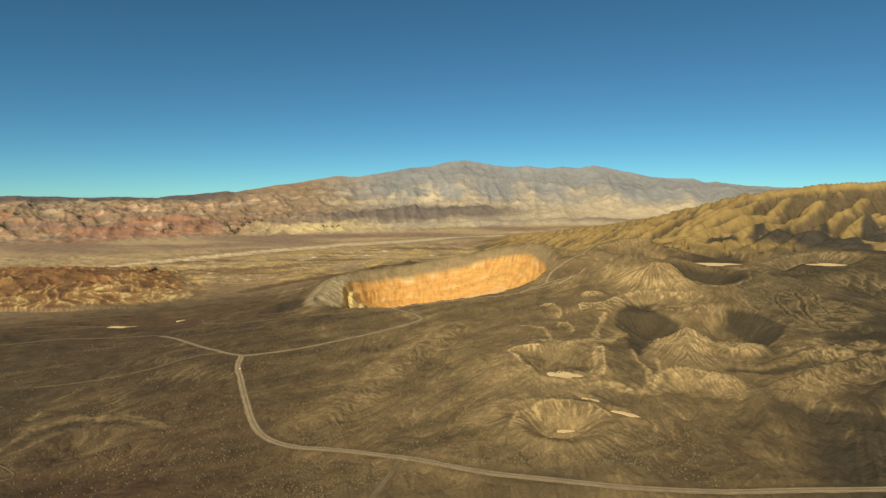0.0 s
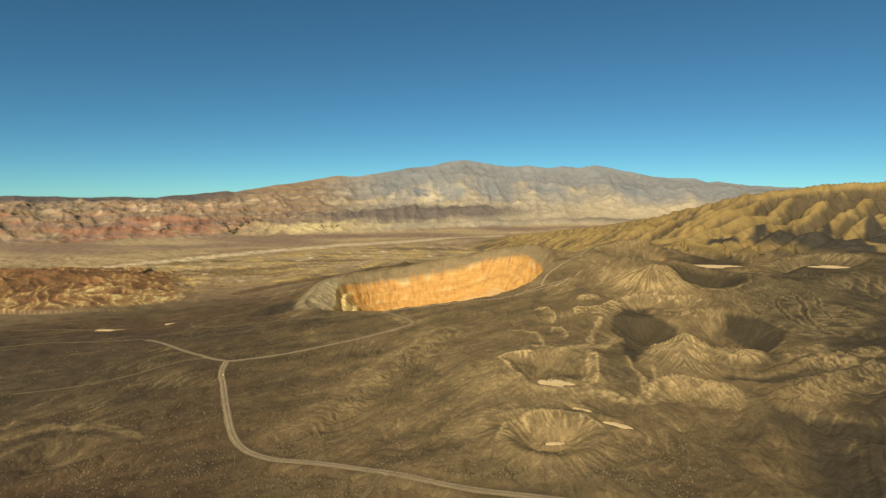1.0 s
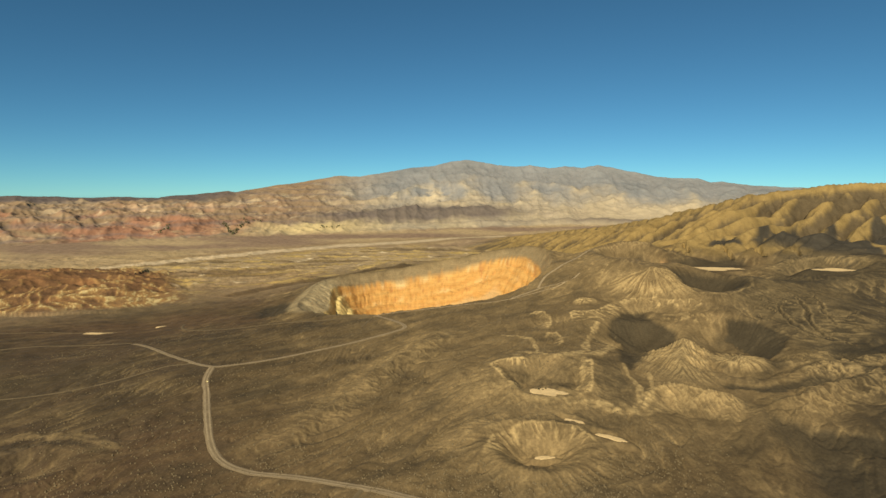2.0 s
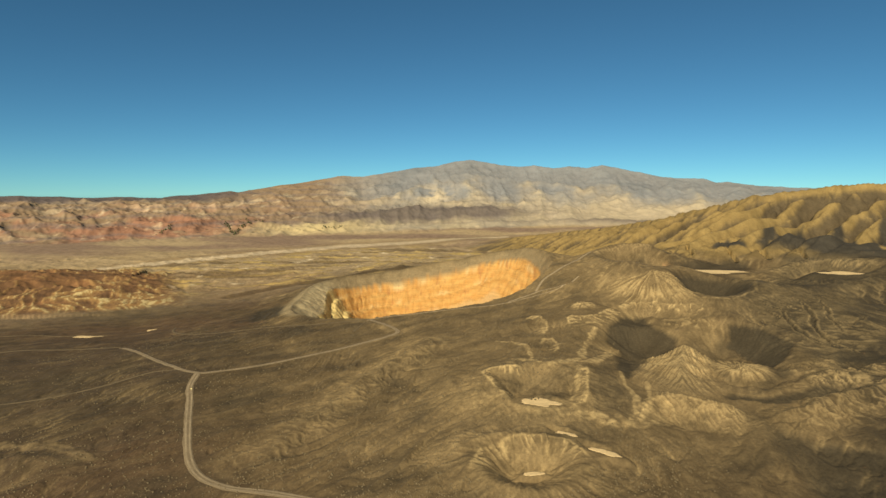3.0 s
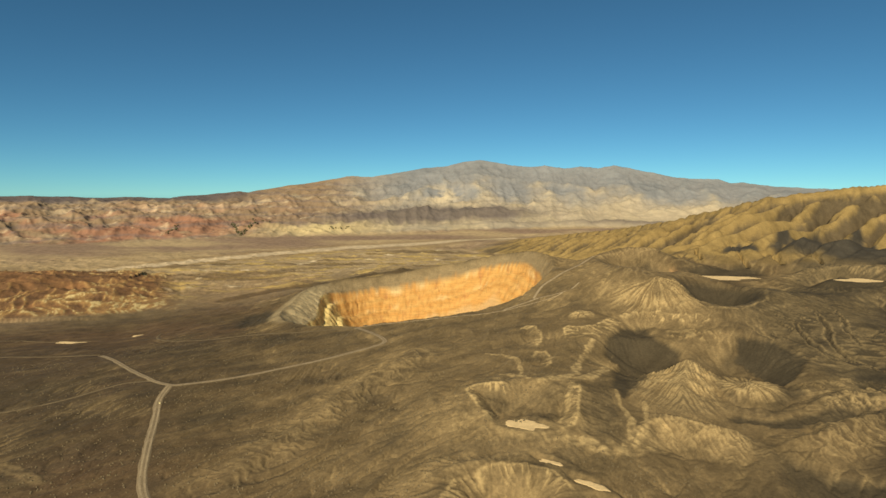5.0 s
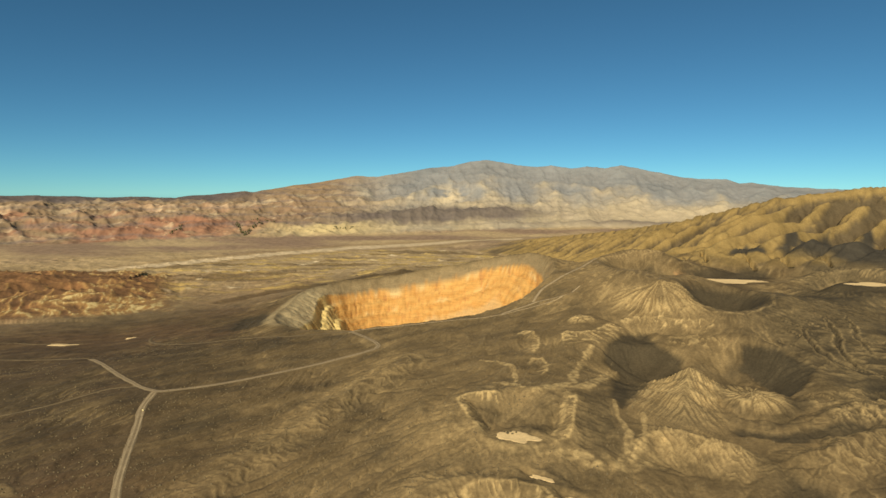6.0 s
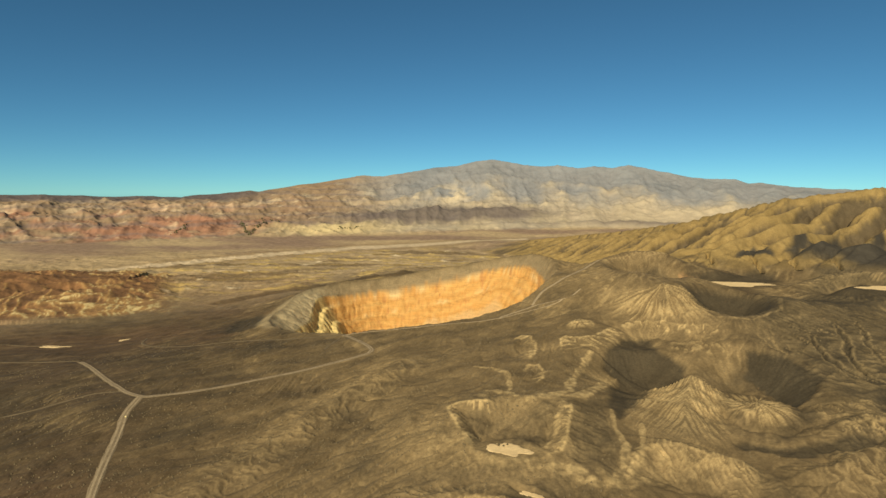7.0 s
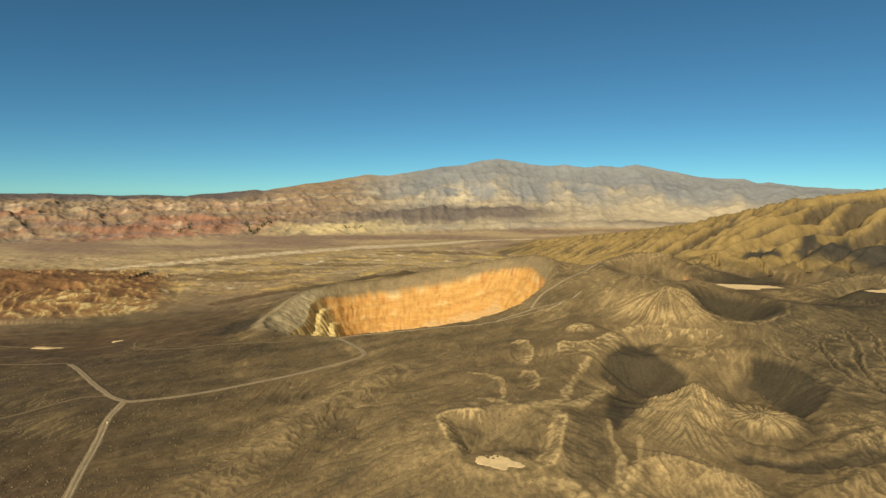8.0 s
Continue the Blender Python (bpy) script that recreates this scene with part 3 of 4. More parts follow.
    for line, size, bare, rise, slant in TUFFS:
        most = max(p[2] for p in line) * 2.2 + 8
        ax, bx = min(p[0] for p in line) - most, max(p[0] for p in line) + most
        ay, by = min(p[1] for p in line) - most, max(p[1] for p in line) + most

        def tuff(w):
            d, way, side, half = along(x[w], y[w], line)
            d = np.maximum(d + 0.9 * warp[w] * np.clip(half / 7, 0.35, 1.2) + 1.3 * burr[w] * np.clip(half / 4, 0.5, 1), 0)
            cover = 1 - step(0.5, 1.25, d / half)
            if most < 26:
                # a narrow vein: broken crust, no ribs
                patchy = np.clip(0.55 + 0.9 * fbm(x[w], y[w], 7, 3, 70), 0, 1)
                m["tan"][w] = np.maximum(m["tan"][w], bare * cover * patchy)
                return 0.25 * rise * cover
            rill = crests((way + slant * side * d + warp[w]) / size, side * d / (size * 4), 1.0, 3, 67)
            ribs = np.clip((half - 1) / 6, 0.3, 1)
            # a thin bright outline, like a rim light, painted into the colour
            edge_light = np.exp(-((d / half - 0.8) / 0.18) ** 2)
            m["tan"][w] = np.maximum(m["tan"][w], bare * cover * (0.1 + (0.4 + 0.6 * ribs) * step(0.1, 0.6, rill) + (1 - ribs) * 0.4 + 0.35 * edge_light))
            return cover * (0.12 * rise + (rill - 0.4) * (0.6 + 1.6 * ribs))

        only((x > ax) & (x < bx) & (y > ay) & (y < by), z, tuff)
    for line in BLACKS:
        most = max(p[2] for p in line) * 1.6 + 12
        ax, bx = min(p[0] for p in line) - most, max(p[0] for p in line) + most
        ay, by = min(p[1] for p in line) - most, max(p[1] for p in line) + most

        # darkens a band: real cinders in places, painted shade in others
        def cinders(w):
            d, way, side, half = along(x[w], y[w], line)
            cover = 0.92 * (1 - step(0.55, 1.2, (d + warp[w] + burr[w]) / half))
            m["black"][w] = np.maximum(m["black"][w], cover)
            return -1.5 * cover

        only((x > ax) & (x < bx) & (y > ay) & (y < by), z, cinders)
    for x0, y0, cell, field, deep, key in DRAINS:
        rows, cols = field.shape
        fx, fy = (x - x0) / cell, (y - y0) / cell

        def drained(w):
            u, v = np.clip(fx[w], 0, cols - 1.001), np.clip(fy[w], 0, rows - 1.001)
            i, j = u.astype(np.int32), v.astype(np.int32)
            u, v = u - i, v - j
            value = (field[j, i] * (1 - u) + field[j, i + 1] * u) * (1 - v) + (field[j + 1, i] * (1 - u) + field[j + 1, i + 1] * u) * v
            if key == "spurlet" or deep > 20:
                value = value * m["rise"][w]
            m[key][w] = np.maximum(m[key][w], value)
            return -deep * value

        only((fx > 0) & (fx < cols - 1) & (fy > 0) & (fy < rows - 1), z, drained)
    for px, py, long, wide, turn, level in FLATS:
        most = long * 2.0

        def floor(w):
            c, s = math.cos(radians(turn)), math.sin(radians(turn))
            u, v = (x[w] - px) * c + (y[w] - py) * s, (y[w] - py) * c - (x[w] - px) * s
            return (level - z[w]) * (1 - step(1.0, 1.9, np.hypot(u / long, v / wide)))

        only((np.abs(x - px) < most) & (np.abs(y - py) < most), z, floor)
    for line, wide in BEDS:
        most = wide * 2.2
        ax, bx = min(p[0] for p in line) - most, max(p[0] for p in line) + most
        ay, by = min(p[1] for p in line) - most, max(p[1] for p in line) + most

        def bed(w):
            d, way, side, level = along(x[w], y[w], line)
            return (level - z[w]) * (1 - step(0.6, 2.0, d / wide))

        only((x > ax) & (x < bx) & (y > ay) & (y < by), z, bed)
    return z, m


def blur(v, reach):
    """A grid softened over a few cells each way."""
    for axis in (0, 1):
        for _ in range(2):
            padded = np.pad(v, [(reach, reach) if a == axis else (0, 0) for a in (0, 1)], mode="edge")
            total = np.cumsum(np.insert(padded, 0, 0, axis=axis), axis=axis)
            n = v.shape[axis]
            upper, lower = np.arange(2 * reach + 1, 2 * reach + 1 + n), np.arange(n)
            v = (np.take(total, upper, axis=axis) - np.take(total, lower, axis=axis)) / (2 * reach + 1)
    return v


def drainage(x0, x1, y0, y1, cell, rough, size, softer, steep, least, most, seed):
    """Where water would gather on the land: each cell runs to its lowest neighbour; 0 on the divides, 1 in the beds."""
    xs, ys = np.meshgrid(np.arange(x0, x1, cell, dtype=np.float32), np.arange(y0, y1, cell, dtype=np.float32))
    ground = land(xs, ys)[0]
    tilt = np.hypot(*np.gradient(blur(ground.astype(float), 3), cell))
    h = ground + rough * fbm(xs, ys, size, 4, seed)
    rows, cols = h.shape
    cells = np.arange(rows * cols).reshape(rows, cols)
    lower, goes = np.zeros(h.shape), cells.copy()
    high = np.pad(h, 1, constant_values=1e9)
    names = np.pad(cells, 1)
    for dj in (-1, 0, 1):
        for di in (-1, 0, 1):
            if di or dj:
                fall = (h - high[1 + dj:1 + dj + rows, 1 + di:1 + di + cols]) / math.hypot(di, dj)
                better = fall > lower
                lower = np.where(better, fall, lower)
                goes = np.where(better, names[1 + dj:1 + dj + rows, 1 + di:1 + di + cols], goes)
    water, goes = [1.0] * (rows * cols), goes.ravel().tolist()
    for k in np.argsort(-h, axis=None).tolist():
        if goes[k] != k:
            water[goes[k]] += water[k]
    bed = np.clip((np.log2(np.array(water).reshape(h.shape)) - least) / (most - least), 0, 1)
    field = sum(weight * blur(bed, reach) if reach else weight * bed for reach, weight in softer)
    fade = np.clip(np.minimum(np.minimum(*np.meshgrid(np.arange(cols), np.arange(rows))), np.minimum(*np.meshgrid(np.arange(cols)[::-1], np.arange(rows)[::-1]))) / 8, 0, 1)
    return x0, y0, cell, (field * fade * np.clip(tilt / steep, 0, 1)).astype(np.float32)


DRAINS = [
    (*drainage(-420, 720, 330, 1360, 1.6, 0.3, 12, ((0, 0.55), (1, 0.9)), 0.22, 1.0, 9.0, 301), 1.9, "channel"),
    (*drainage(280, 1700, 1090, 2700, 5.0, 4.0, 60, ((0, 0.3), (1, 0.9), (2, 0.6)), 0.34, 0.5, 7.0, 303), 29.0, "valley"),
    (*drainage(380, 1150, 1100, 1720, 2.5, 1.2, 30, ((0, 0.5), (1, 0.9)), 0.2, 0.5, 7.5, 309), 6.0, "spurlet"),
    (*drainage(-1800, -560, 1180, 2050, 5.0, 4.0, 70, ((0, 0.3), (1, 0.7), (2, 0.8)), 0.08, 0.5, 7.0, 305), 7.0, "valley"),
    (*drainage(-4300, 4300, 2500, 4900, 14.0, 22.0, 260, ((0, 0.3), (1, 0.7), (3, 1.2)), 0.10, 0.5, 7.5, 307), 10.0, "valley"),
]


# roads and tracks: name, width, label, then the bends
ROADS = [
    ("road", 7.0, "pale graded gravel road winding over dark cinders", [(420, 378), (289, 383), (228, 385), (172, 384), (119, 383), (70, 393), (21, 406), (-26, 431), (-81, 459), (-120, 475), (-146, 493), (-166, 520), (-189, 570), (-217, 638), (-232, 674), (-239, 708)]),
    ("road", 6.0, "pale gravel road climbing to the crater rim", [(-264, 726), (-239, 711), (-223, 712), (-190, 722), (-154, 738), (-110, 757), (-72, 778), (-40, 800), (-30, 812), (-36, 832), (-77, 887)]),
    ("road", 6.0, "straight pale gravel road ending on the cinder plain", [(-264, 726), (-280, 741), (-343, 803), (-414, 874)]),
    ("track", 3.2, "faint vehicle track over dark cinders", [(-264, 728), (-299, 728), (-339, 697), (-382, 678), (-460, 668)]),
    ("track", 4.0, "faint dusty side track joining the gravel road", [(-30, 433), (-40, 402), (-50, 375), (-70, 340)]),
]
ROADS += [
    ("track", 3.4, "faint dusty loop track near the crater rim", [(-399, 1004), (-390, 975), (-370, 952), (-336, 930), (-287, 917), (-219, 917), (-150, 890), (-77, 887)]),
    ("track", 3.2, "faint vehicle track leaving the end of the road", [(-417, 878), (-492, 880), (-566, 877), (-640, 840)]),
    ("footpath", 2.0, "narrow pale footpath along the crater rim", [(-77, 887), (-6, 886), (75, 896), (116, 908), (151, 923), (196, 930), (225, 960)]),
    ("footpath", 3.2, "narrow pale footpath climbing beside the crater", [(116, 908), (125, 919), (166, 938), (202, 932)]),
    ("footpath", 3.2, "narrow pale footpath along the crater shoulder", [(160, 945), (176, 985), (200, 1015), (231, 1055), (258, 1105), (282, 1144)]),
    ("track", 2.6, "short pale track branching from the rim road", [(-80, 880), (-84, 856), (-88, 832)]),
    ("track", 1.6, "faint pale loop track on reddish cinders", [(-372, 486), (-348, 470), (-336, 460), (-334, 454), (-344, 450), (-362, 452)]),
]
ROADS += [
    ("track", 2.2, "faint pale track linking the dry mud pans", [(-680, 975), (-610, 985), (-550, 984), (-500, 990)]),
]


def bent(points, gap=4.0):
    """A smooth line through points, with a stop every few metres."""
    p = [points[0], *points, points[-1]]
    out = []
    for a, b, c, d in zip(p, p[1:], p[2:], p[3:]):
        a, b, c, d = (np.array(q, dtype=float) for q in (a, b, c, d))
        n = max(1, int(np.linalg.norm(c - b) / gap))
        for k in range(n):
            t = k / n
            out.append(0.5 * (2 * b + (c - a) * t + (2 * a - 5 * b + 4 * c - d) * t * t + (3 * b - a - 3 * c + d) * t ** 3))
    out.append(np.array(points[-1], dtype=float))
    return np.array(out)


def level_beds():
    """Grade the ground under each road: the land's own height there, smoothed along the way."""
    made = []
    for name, wide, label, points in ROADS:
        line = bent(points, 14.0)
        z = land(line[:, 0], line[:, 1])[0].astype(float)
        for _ in range(3):
            z[1:-1] = (z[:-2] + 2 * z[1:-1] + z[2:]) / 4
        made.append(([(float(px), float(py), float(pz)) for (px, py), pz in zip(line, z)], wide))
    return made


BEDS = level_beds()


# ---------------------------------------------------------------- the sheet of land
CINDER, TUFF, BLACK = np.array((0.103, 0.0683, 0.0297)), np.array((0.545, 0.374, 0.149)), np.array((0.0635, 0.0485, 0.0255))
ORANGE, YELLOW, RED = np.array((0.55, 0.275, 0.066)), np.array((0.72, 0.52, 0.18)), np.array((0.36, 0.165, 0.085))
# the hill's dark tone stands for shade in its gullies
GOLD, SPUR_SHADE = np.array((0.31, 0.205, 0.066)), np.array((0.085, 0.062, 0.032))
# the far mountain's mauve and summit grey have distance haze mixed in
SAND, CREAM, HAZY_MAUVE, LAVA = np.array((0.49, 0.345, 0.165)), np.array((0.74, 0.57, 0.31)), np.array((0.46, 0.37, 0.225)), np.array((0.14, 0.108, 0.085))


OCHRE, RUST, PALE_SAND, HAZY_SUMMIT = np.array((0.48, 0.325, 0.105)), np.array((0.15, 0.085, 0.04)), np.array((0.66, 0.50, 0.28)), np.array((0.245, 0.245, 0.22))
APRON = [(430, 1230, 60), (560, 1240, 75), (750, 1190, 80), (1000, 1200, 80)]
WASH = [(-1083, 1985, 34), (-1001, 2109, 46), (-759, 2435, 56), (-473, 2750, 58), (-2, 3005, 44), (300, 3130, 20)]


def blend(a, b, k):
    return a + (b - a) * np.clip(k, 0, 1)[..., None]


def minerals(x, y, z, m):
    c = np.broadcast_to(CINDER, (*x.shape, 3)).copy()
    n1, n2 = fbm(x, y, 60, 4, 101), fbm(x, y, 300, 3, 103)
    fine = fbm(x, y, 6, 3, 105)
    near, dist, bearing = m["near"], m["dist"], m["bearing"]
    c = blend(c, TUFF, (0.14 * step(-260, 0, x) + 0.03 * step(40, 110, x)) * (1 - 0.8 * step(260, 400, x)) * (1 - 0.75 * step(520, 440, y) * step(100, 180, x)) * near)
    c = blend(c, TUFF, (0.07 + 0.06 * step(-100, 150, x)) * step(0.3, 0.9, m["wash"] + 0.3 * n1 + 0.5 * fine) * near)
    c = blend(c, RUST * 0.85, 0.6 * step(0.1, 0.6, n2 - 0.3 * n1 + 0.25 - step(-300, 50, x) * 0.75) * near)
    c = blend(c, RUST * 0.68, 0.95 * np.exp(-(((x + 340) / 220) ** 2 + ((y - 440) / 140) ** 2)) * (0.8 + 0.6 * n1) * near)
    c = blend(c, BLACK, 0.5 * step(-150, -360, x) * step(1050, 850, y) * near)
    c = blend(c, BLACK, step(0.05, 0.5, -n1 - 0.4 * n2) * 0.45 * near)
    c = blend(c, BLACK, 0.9 * step(0, 90, x - 330 + 0.9 * np.clip(540 - y, 0, 200)) * (1 - step(880, 960, y - 1.5 * np.clip(x - 470, 0, 150))) * near)
    # black cinders, and the crater shade painted along with them
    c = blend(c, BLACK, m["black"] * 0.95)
    rill = step(0.12, 0.42, m["channel"])
    c = blend(c, TUFF, (0.16 * rill + 0.3 * step(0.35, 0.75, m["channel"])) * (0.6 + 1.2 * n1) * near * (1 - m["black"]) * (m["main"] < 0.5))
    c = blend(c, TUFF, np.clip(m["tan"], 0, 1) ** 0.85 * (1.15 + 0.5 * fine - 0.75 * rill) * near * (1 - 0.75 * m["black"]))
    c = blend(c, TUFF, 0.28 * np.exp(-(((x - 110) / 70) ** 2 + ((y - 560) / 70) ** 2)) * (0.6 + fine + n1) * (1 - m["black"]))
    streaky = fbm((x * 0.93 + y * 0.37) / 4.5, y * 0.93 - x * 0.37, 20, 3, 151)
    calm = near * (1 - step(120, 260, x)) * (1 - m["black"]) * (1 - np.clip(m["tan"], 0, 1))
    c = blend(c, TUFF, 0.08 * step(0.05, 0.45, streaky) * calm)
    c = blend(c, BLACK, 0.30 * step(0.0, 0.4, -streaky) * calm)
    c = blend(c, RUST * 0.55, 0.75 * np.exp(-(((x + 300) / 150) ** 2 + ((y - 400) / 90) ** 2)) * (0.8 + 0.6 * n1) * near)
    # sandy valley
    plain = np.maximum(step(1300, 1750, dist), 0.5 * step(1120, 1420, dist + 40 * n1) * step(-180, -330, x))
    c = blend(c, SAND, plain * (0.75 + 0.4 * n2))
    far_fan = step(2300, 2900, dist)
    c = blend(c, blend(np.broadcast_to(SAND, c.shape), np.array((0.27, 0.175, 0.105)), step(-0.3, 0.3, fbm(x * 0.4, y, 260, 3, 119))), far_fan * 0.85)
    d, way, side, half = along(x.ravel(), y.ravel(), WASH)
    q = (d / half).reshape(x.shape) + 0.05 * n1
    beyond = (d * side).reshape(x.shape)
    st = m["streak"] * (1 - 0.85 * step(-60, 60, beyond))
    c = blend(c, OCHRE, st * step(0.05, 0.35, fbm(x * 0.3, y, 60, 4, 107) + 0.08))
    c = blend(c, CINDER * 1.4, st * step(0.0, 0.3, fbm(x * 0.25, y, 110, 3, 109)) * 0.75)
    c = blend(c, CREAM, st * step(0.34, 0.52, fbm(x * 0.35, y, 45, 3, 127)))
    band_d, _, _, band_half = along(x.ravel(), y.ravel(), FAR_BAND)
    c = blend(c, CINDER * 1.05, 0.85 * (1 - step(0.6, 1.3, (band_d / band_half).reshape(x.shape) + 0.5 * n1)))
    c = blend(c, np.array((0.27, 0.18, 0.08)), (1 - step(1.4, 3.0, q)) * step(-1200, -1000, x) * 0.5)
    c = blend(c, PALE_SAND, (1 - step(0.5, 1.25, q)) * 0.75)
    # golden hill: shade between the spurs is painted in as dark brown
    hill = blend(np.broadcast_to(SPUR_SHADE, c.shape), GOLD, step(0.08, 0.28, m["spurs"] + 0.12 * n1 + 0.1 * fine))
    hill = blend(hill, SPUR_SHADE * 0.9, step(0.15, 0.35, fbm(x, y, 130, 3, 131) + 0.5 * (0.42 - m["spurs"]) - 0.1) * step(450, 750, x) * 0.4)
    hill = blend(hill, SPUR_SHADE, step(0.62, 0.85, m["spurs"] * -1.0 + 0.95 + 0.25 * n1) * 0.35)
    hill = blend(hill, SPUR_SHADE * 1.2, step(0.24, 0.52, m["valley"] + 0.2 * m["spurlet"] + 0.08 * fine + 0.1 * n1) * 0.9)
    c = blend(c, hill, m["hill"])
    # golden washes at its foot, and spur faces with their shade painted on
    d, way, side, half = along(x.ravel(), y.ravel(), APRON)
    apron = (1 - step(0.6, 1.15, (d / half).reshape(x.shape) + 0.4 * n1)) * (1 - m["hill"]) * near
    vein = crests((x + 0.3 * y + 30 * n1) / 26, y / 60, 1.0, 4, 145)
    c = blend(c, GOLD * 1.1, apron * step(0.12, 0.45, vein + 0.15 * fine))
    c = blend(c, BLACK, apron * step(0.5, 0.75, crests(x / 30, y / 45, 1.0, 3, 147)) * 0.7)
    for ax, ay, bx, by, half in SHADED_FACES:
        size = math.hypot(bx - ax, by - ay)
        u = ((x - ax) * (bx - ax) + (y - ay) * (by - ay)) / size ** 2
        v = np.abs((x - ax) * (by - ay) - (y - ay) * (bx - ax)) / size
        inside = half * np.clip(u, 0, 1.05) * (1 + 0.35 * n1) + 10 * n1 - v
        c = blend(c, np.array((0.066, 0.054, 0.034)), step(-4, 8, inside) * step(0, 0.06, u) * (1 - step(1.0, 1.2, u + 0.1 * n1)) * step(0.9, 0.6, dist / 2400))
    # painted hill
    k = m["gul"] + 0.35 * fbm(x, y, 70, 3, 111) + 0.5 * fbm(x, y, 300, 2, 112) - 0.28 * step(-58, -18, z) - 0.5 * (m["valley"] - 0.3)
    fleck = crests((x + 0.7 * y) / 11, y / 40, 1.0, 3, 141)
    bad = blend(np.broadcast_to(np.array((0.175, 0.09, 0.036)), c.shape), np.array((0.36, 0.20, 0.065)), step(0.15, 0.6, k + 0.25 * fine))
    bad = blend(bad, np.array((0.45, 0.21, 0.07)), step(0.1, 0.4, fbm(x, y, 160, 3, 129)) * 0.35)
    bad = blend(bad, np.array((0.62, 0.44, 0.16)), step(0.66, 0.95, k + 0.5 * (fleck - 0.3)))
    bad = blend(bad, np.array((0.78, 0.60, 0.30)), step(0.62, 0.85, k * 0.6 + 0.5 * fleck) * 0.25)
    c = blend(c, bad, m["badhill"])
    # far country: distance haze is mixed into the mountain's rock colours
    f, f2, f3 = fbm(x, y, 600, 4, 113), fbm(x, y, 160, 4, 115), fbm(x, y, 330, 4, 121)
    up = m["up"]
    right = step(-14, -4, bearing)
    far = blend(np.broadcast_to(np.array((0.31, 0.205, 0.105)), c.shape), HAZY_MAUVE, right)
    far = blend(far, np.array((0.54, 0.42, 0.225)), step(-0.1, 0.45, f3 + 0.5 * f2 + 0.5 * (0.4 - up)) * (0.35 + 0.55 * right))
    far = blend(far, RED, (1 - step(-25, -12, bearing)) * step(-0.2, 0.2, f + 0.5 * f2) * (1 - step(0.55, 0.75, up)) * 0.85)
    pale = fbm(x, y, 90, 3, 133)
    far = blend(far, CREAM, step(0.3, 0.5, pale + 0.2 * f3) * 0.5 * (1 - step(0.6, 0.8, up)))
    far = blend(far, CREAM, step(0.2, 0.5, f2 + 0.25 * m["rough"] - 0.12) * (0.35 + 0.3 * right))
    far = blend(far, CREAM, np.exp(-((up - 0.62 - 0.1 * f3) / 0.08) ** 2) * step(0.0, 0.3, f2 + 0.1) * (1 - right) * 0.4)
    layer = np.sin(z * 0.16 + 5 * f3 + 2 * f2)
    far = blend(far, LAVA * 1.4, step(0.3, 0.9, layer) * (0.5 - 0.25 * right) * (1 - step(8, 20, bearing)))
    far = blend(far, HAZY_SUMMIT, step(0.42, 0.8, up + 0.3 * f3 + 0.3 * (0.5 - m["rug"])) * right * 0.9)
    far = blend(far, np.array((0.56, 0.435, 0.245)), step(4, 14, bearing) * (1 - step(0.3, 0.7, up + 0.2 * f2)) * 0.9)
    far = blend(far, np.array((0.66, 0.50, 0.22)), np.exp(-((bearing + 13.0) / 5.5) ** 2) * (1 - step(0.16, 0.26, up + 0.12 * f2)) * 0.9)
    far = blend(far, LAVA * 1.6, step(0.35, 0.65, m["valley"] + 0.15 * f2) * 0.12)
    far = blend(far, LAVA, (1 - step(-23, -17, bearing)) * step(0.74, 0.86, up + 0.06 * f2))
    far = blend(far, LAVA, np.clip(m["ledge"] / 14, 0, 1) * 0.85)
    far = blend(far, CREAM, np.exp(-((bearing + 2.2) / 1.7) ** 2) * np.exp(-((up - 0.62) / 0.1) ** 2) * step(-0.25, 0.15, f2) * 0.9)
    far = blend(far, HAZY_SUMMIT * 0.8, step(0.1, 0.4, f3 + 0.3 * f2) * step(0.5, 0.75, up) * right * 0.6)
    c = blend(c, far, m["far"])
    # main crater: dark mantle over layered orange wall, pale yellow at its west end
    depth = m["cut"] + 4 * n1
    band = np.sin(depth * 0.42 + 2.5 * n1) * 0.5 + 0.5
    wall = blend(np.broadcast_to(ORANGE, c.shape), np.array((0.66, 0.385, 0.11)), band * 0.7)
    wall = blend(wall, np.array((0.50, 0.23, 0.07)), step(0.45, 0.85, m["flute"] + 0.4 * fine) * 0.4)
    ledge = np.exp(-((depth - 34 - 6 * n2) / 3.0) ** 2) + 0.7 * np.exp(-((depth - 62 - 8 * n1) / 2.5) ** 2)
    wall = blend(wall, np.array((0.72, 0.52, 0.22)), ledge * step(-0.1, 0.3, fbm(x, y, 40, 3, 123)) * 0.8)
    wall = blend(wall, np.array((0.36, 0.15, 0.05)), step(0.3, 0.6, fbm(x, y, 14, 3, 125) + 0.3 * m["flute"] - 0.05) * 0.45)
    wall = blend(wall, YELLOW, step(2.46, 2.60, np.where(m["mainang"] < 0, m["mainang"] + 2 * math.pi, m["mainang"]) + 0.10 * n1 + 0.05 * fine) * (np.abs(m["mainang"]) > 2))
    west = step(2.3, 2.7, np.abs(m["mainang"]))
    talus = step(84, 100, depth + 10 * n1 + 12 * fbm(x, y, 25, 2, 149))
    wall = blend(wall, np.array((0.60, 0.38, 0.15)), talus * 0.75)
    bare = step(-1.5, 1.5, m["edge"])
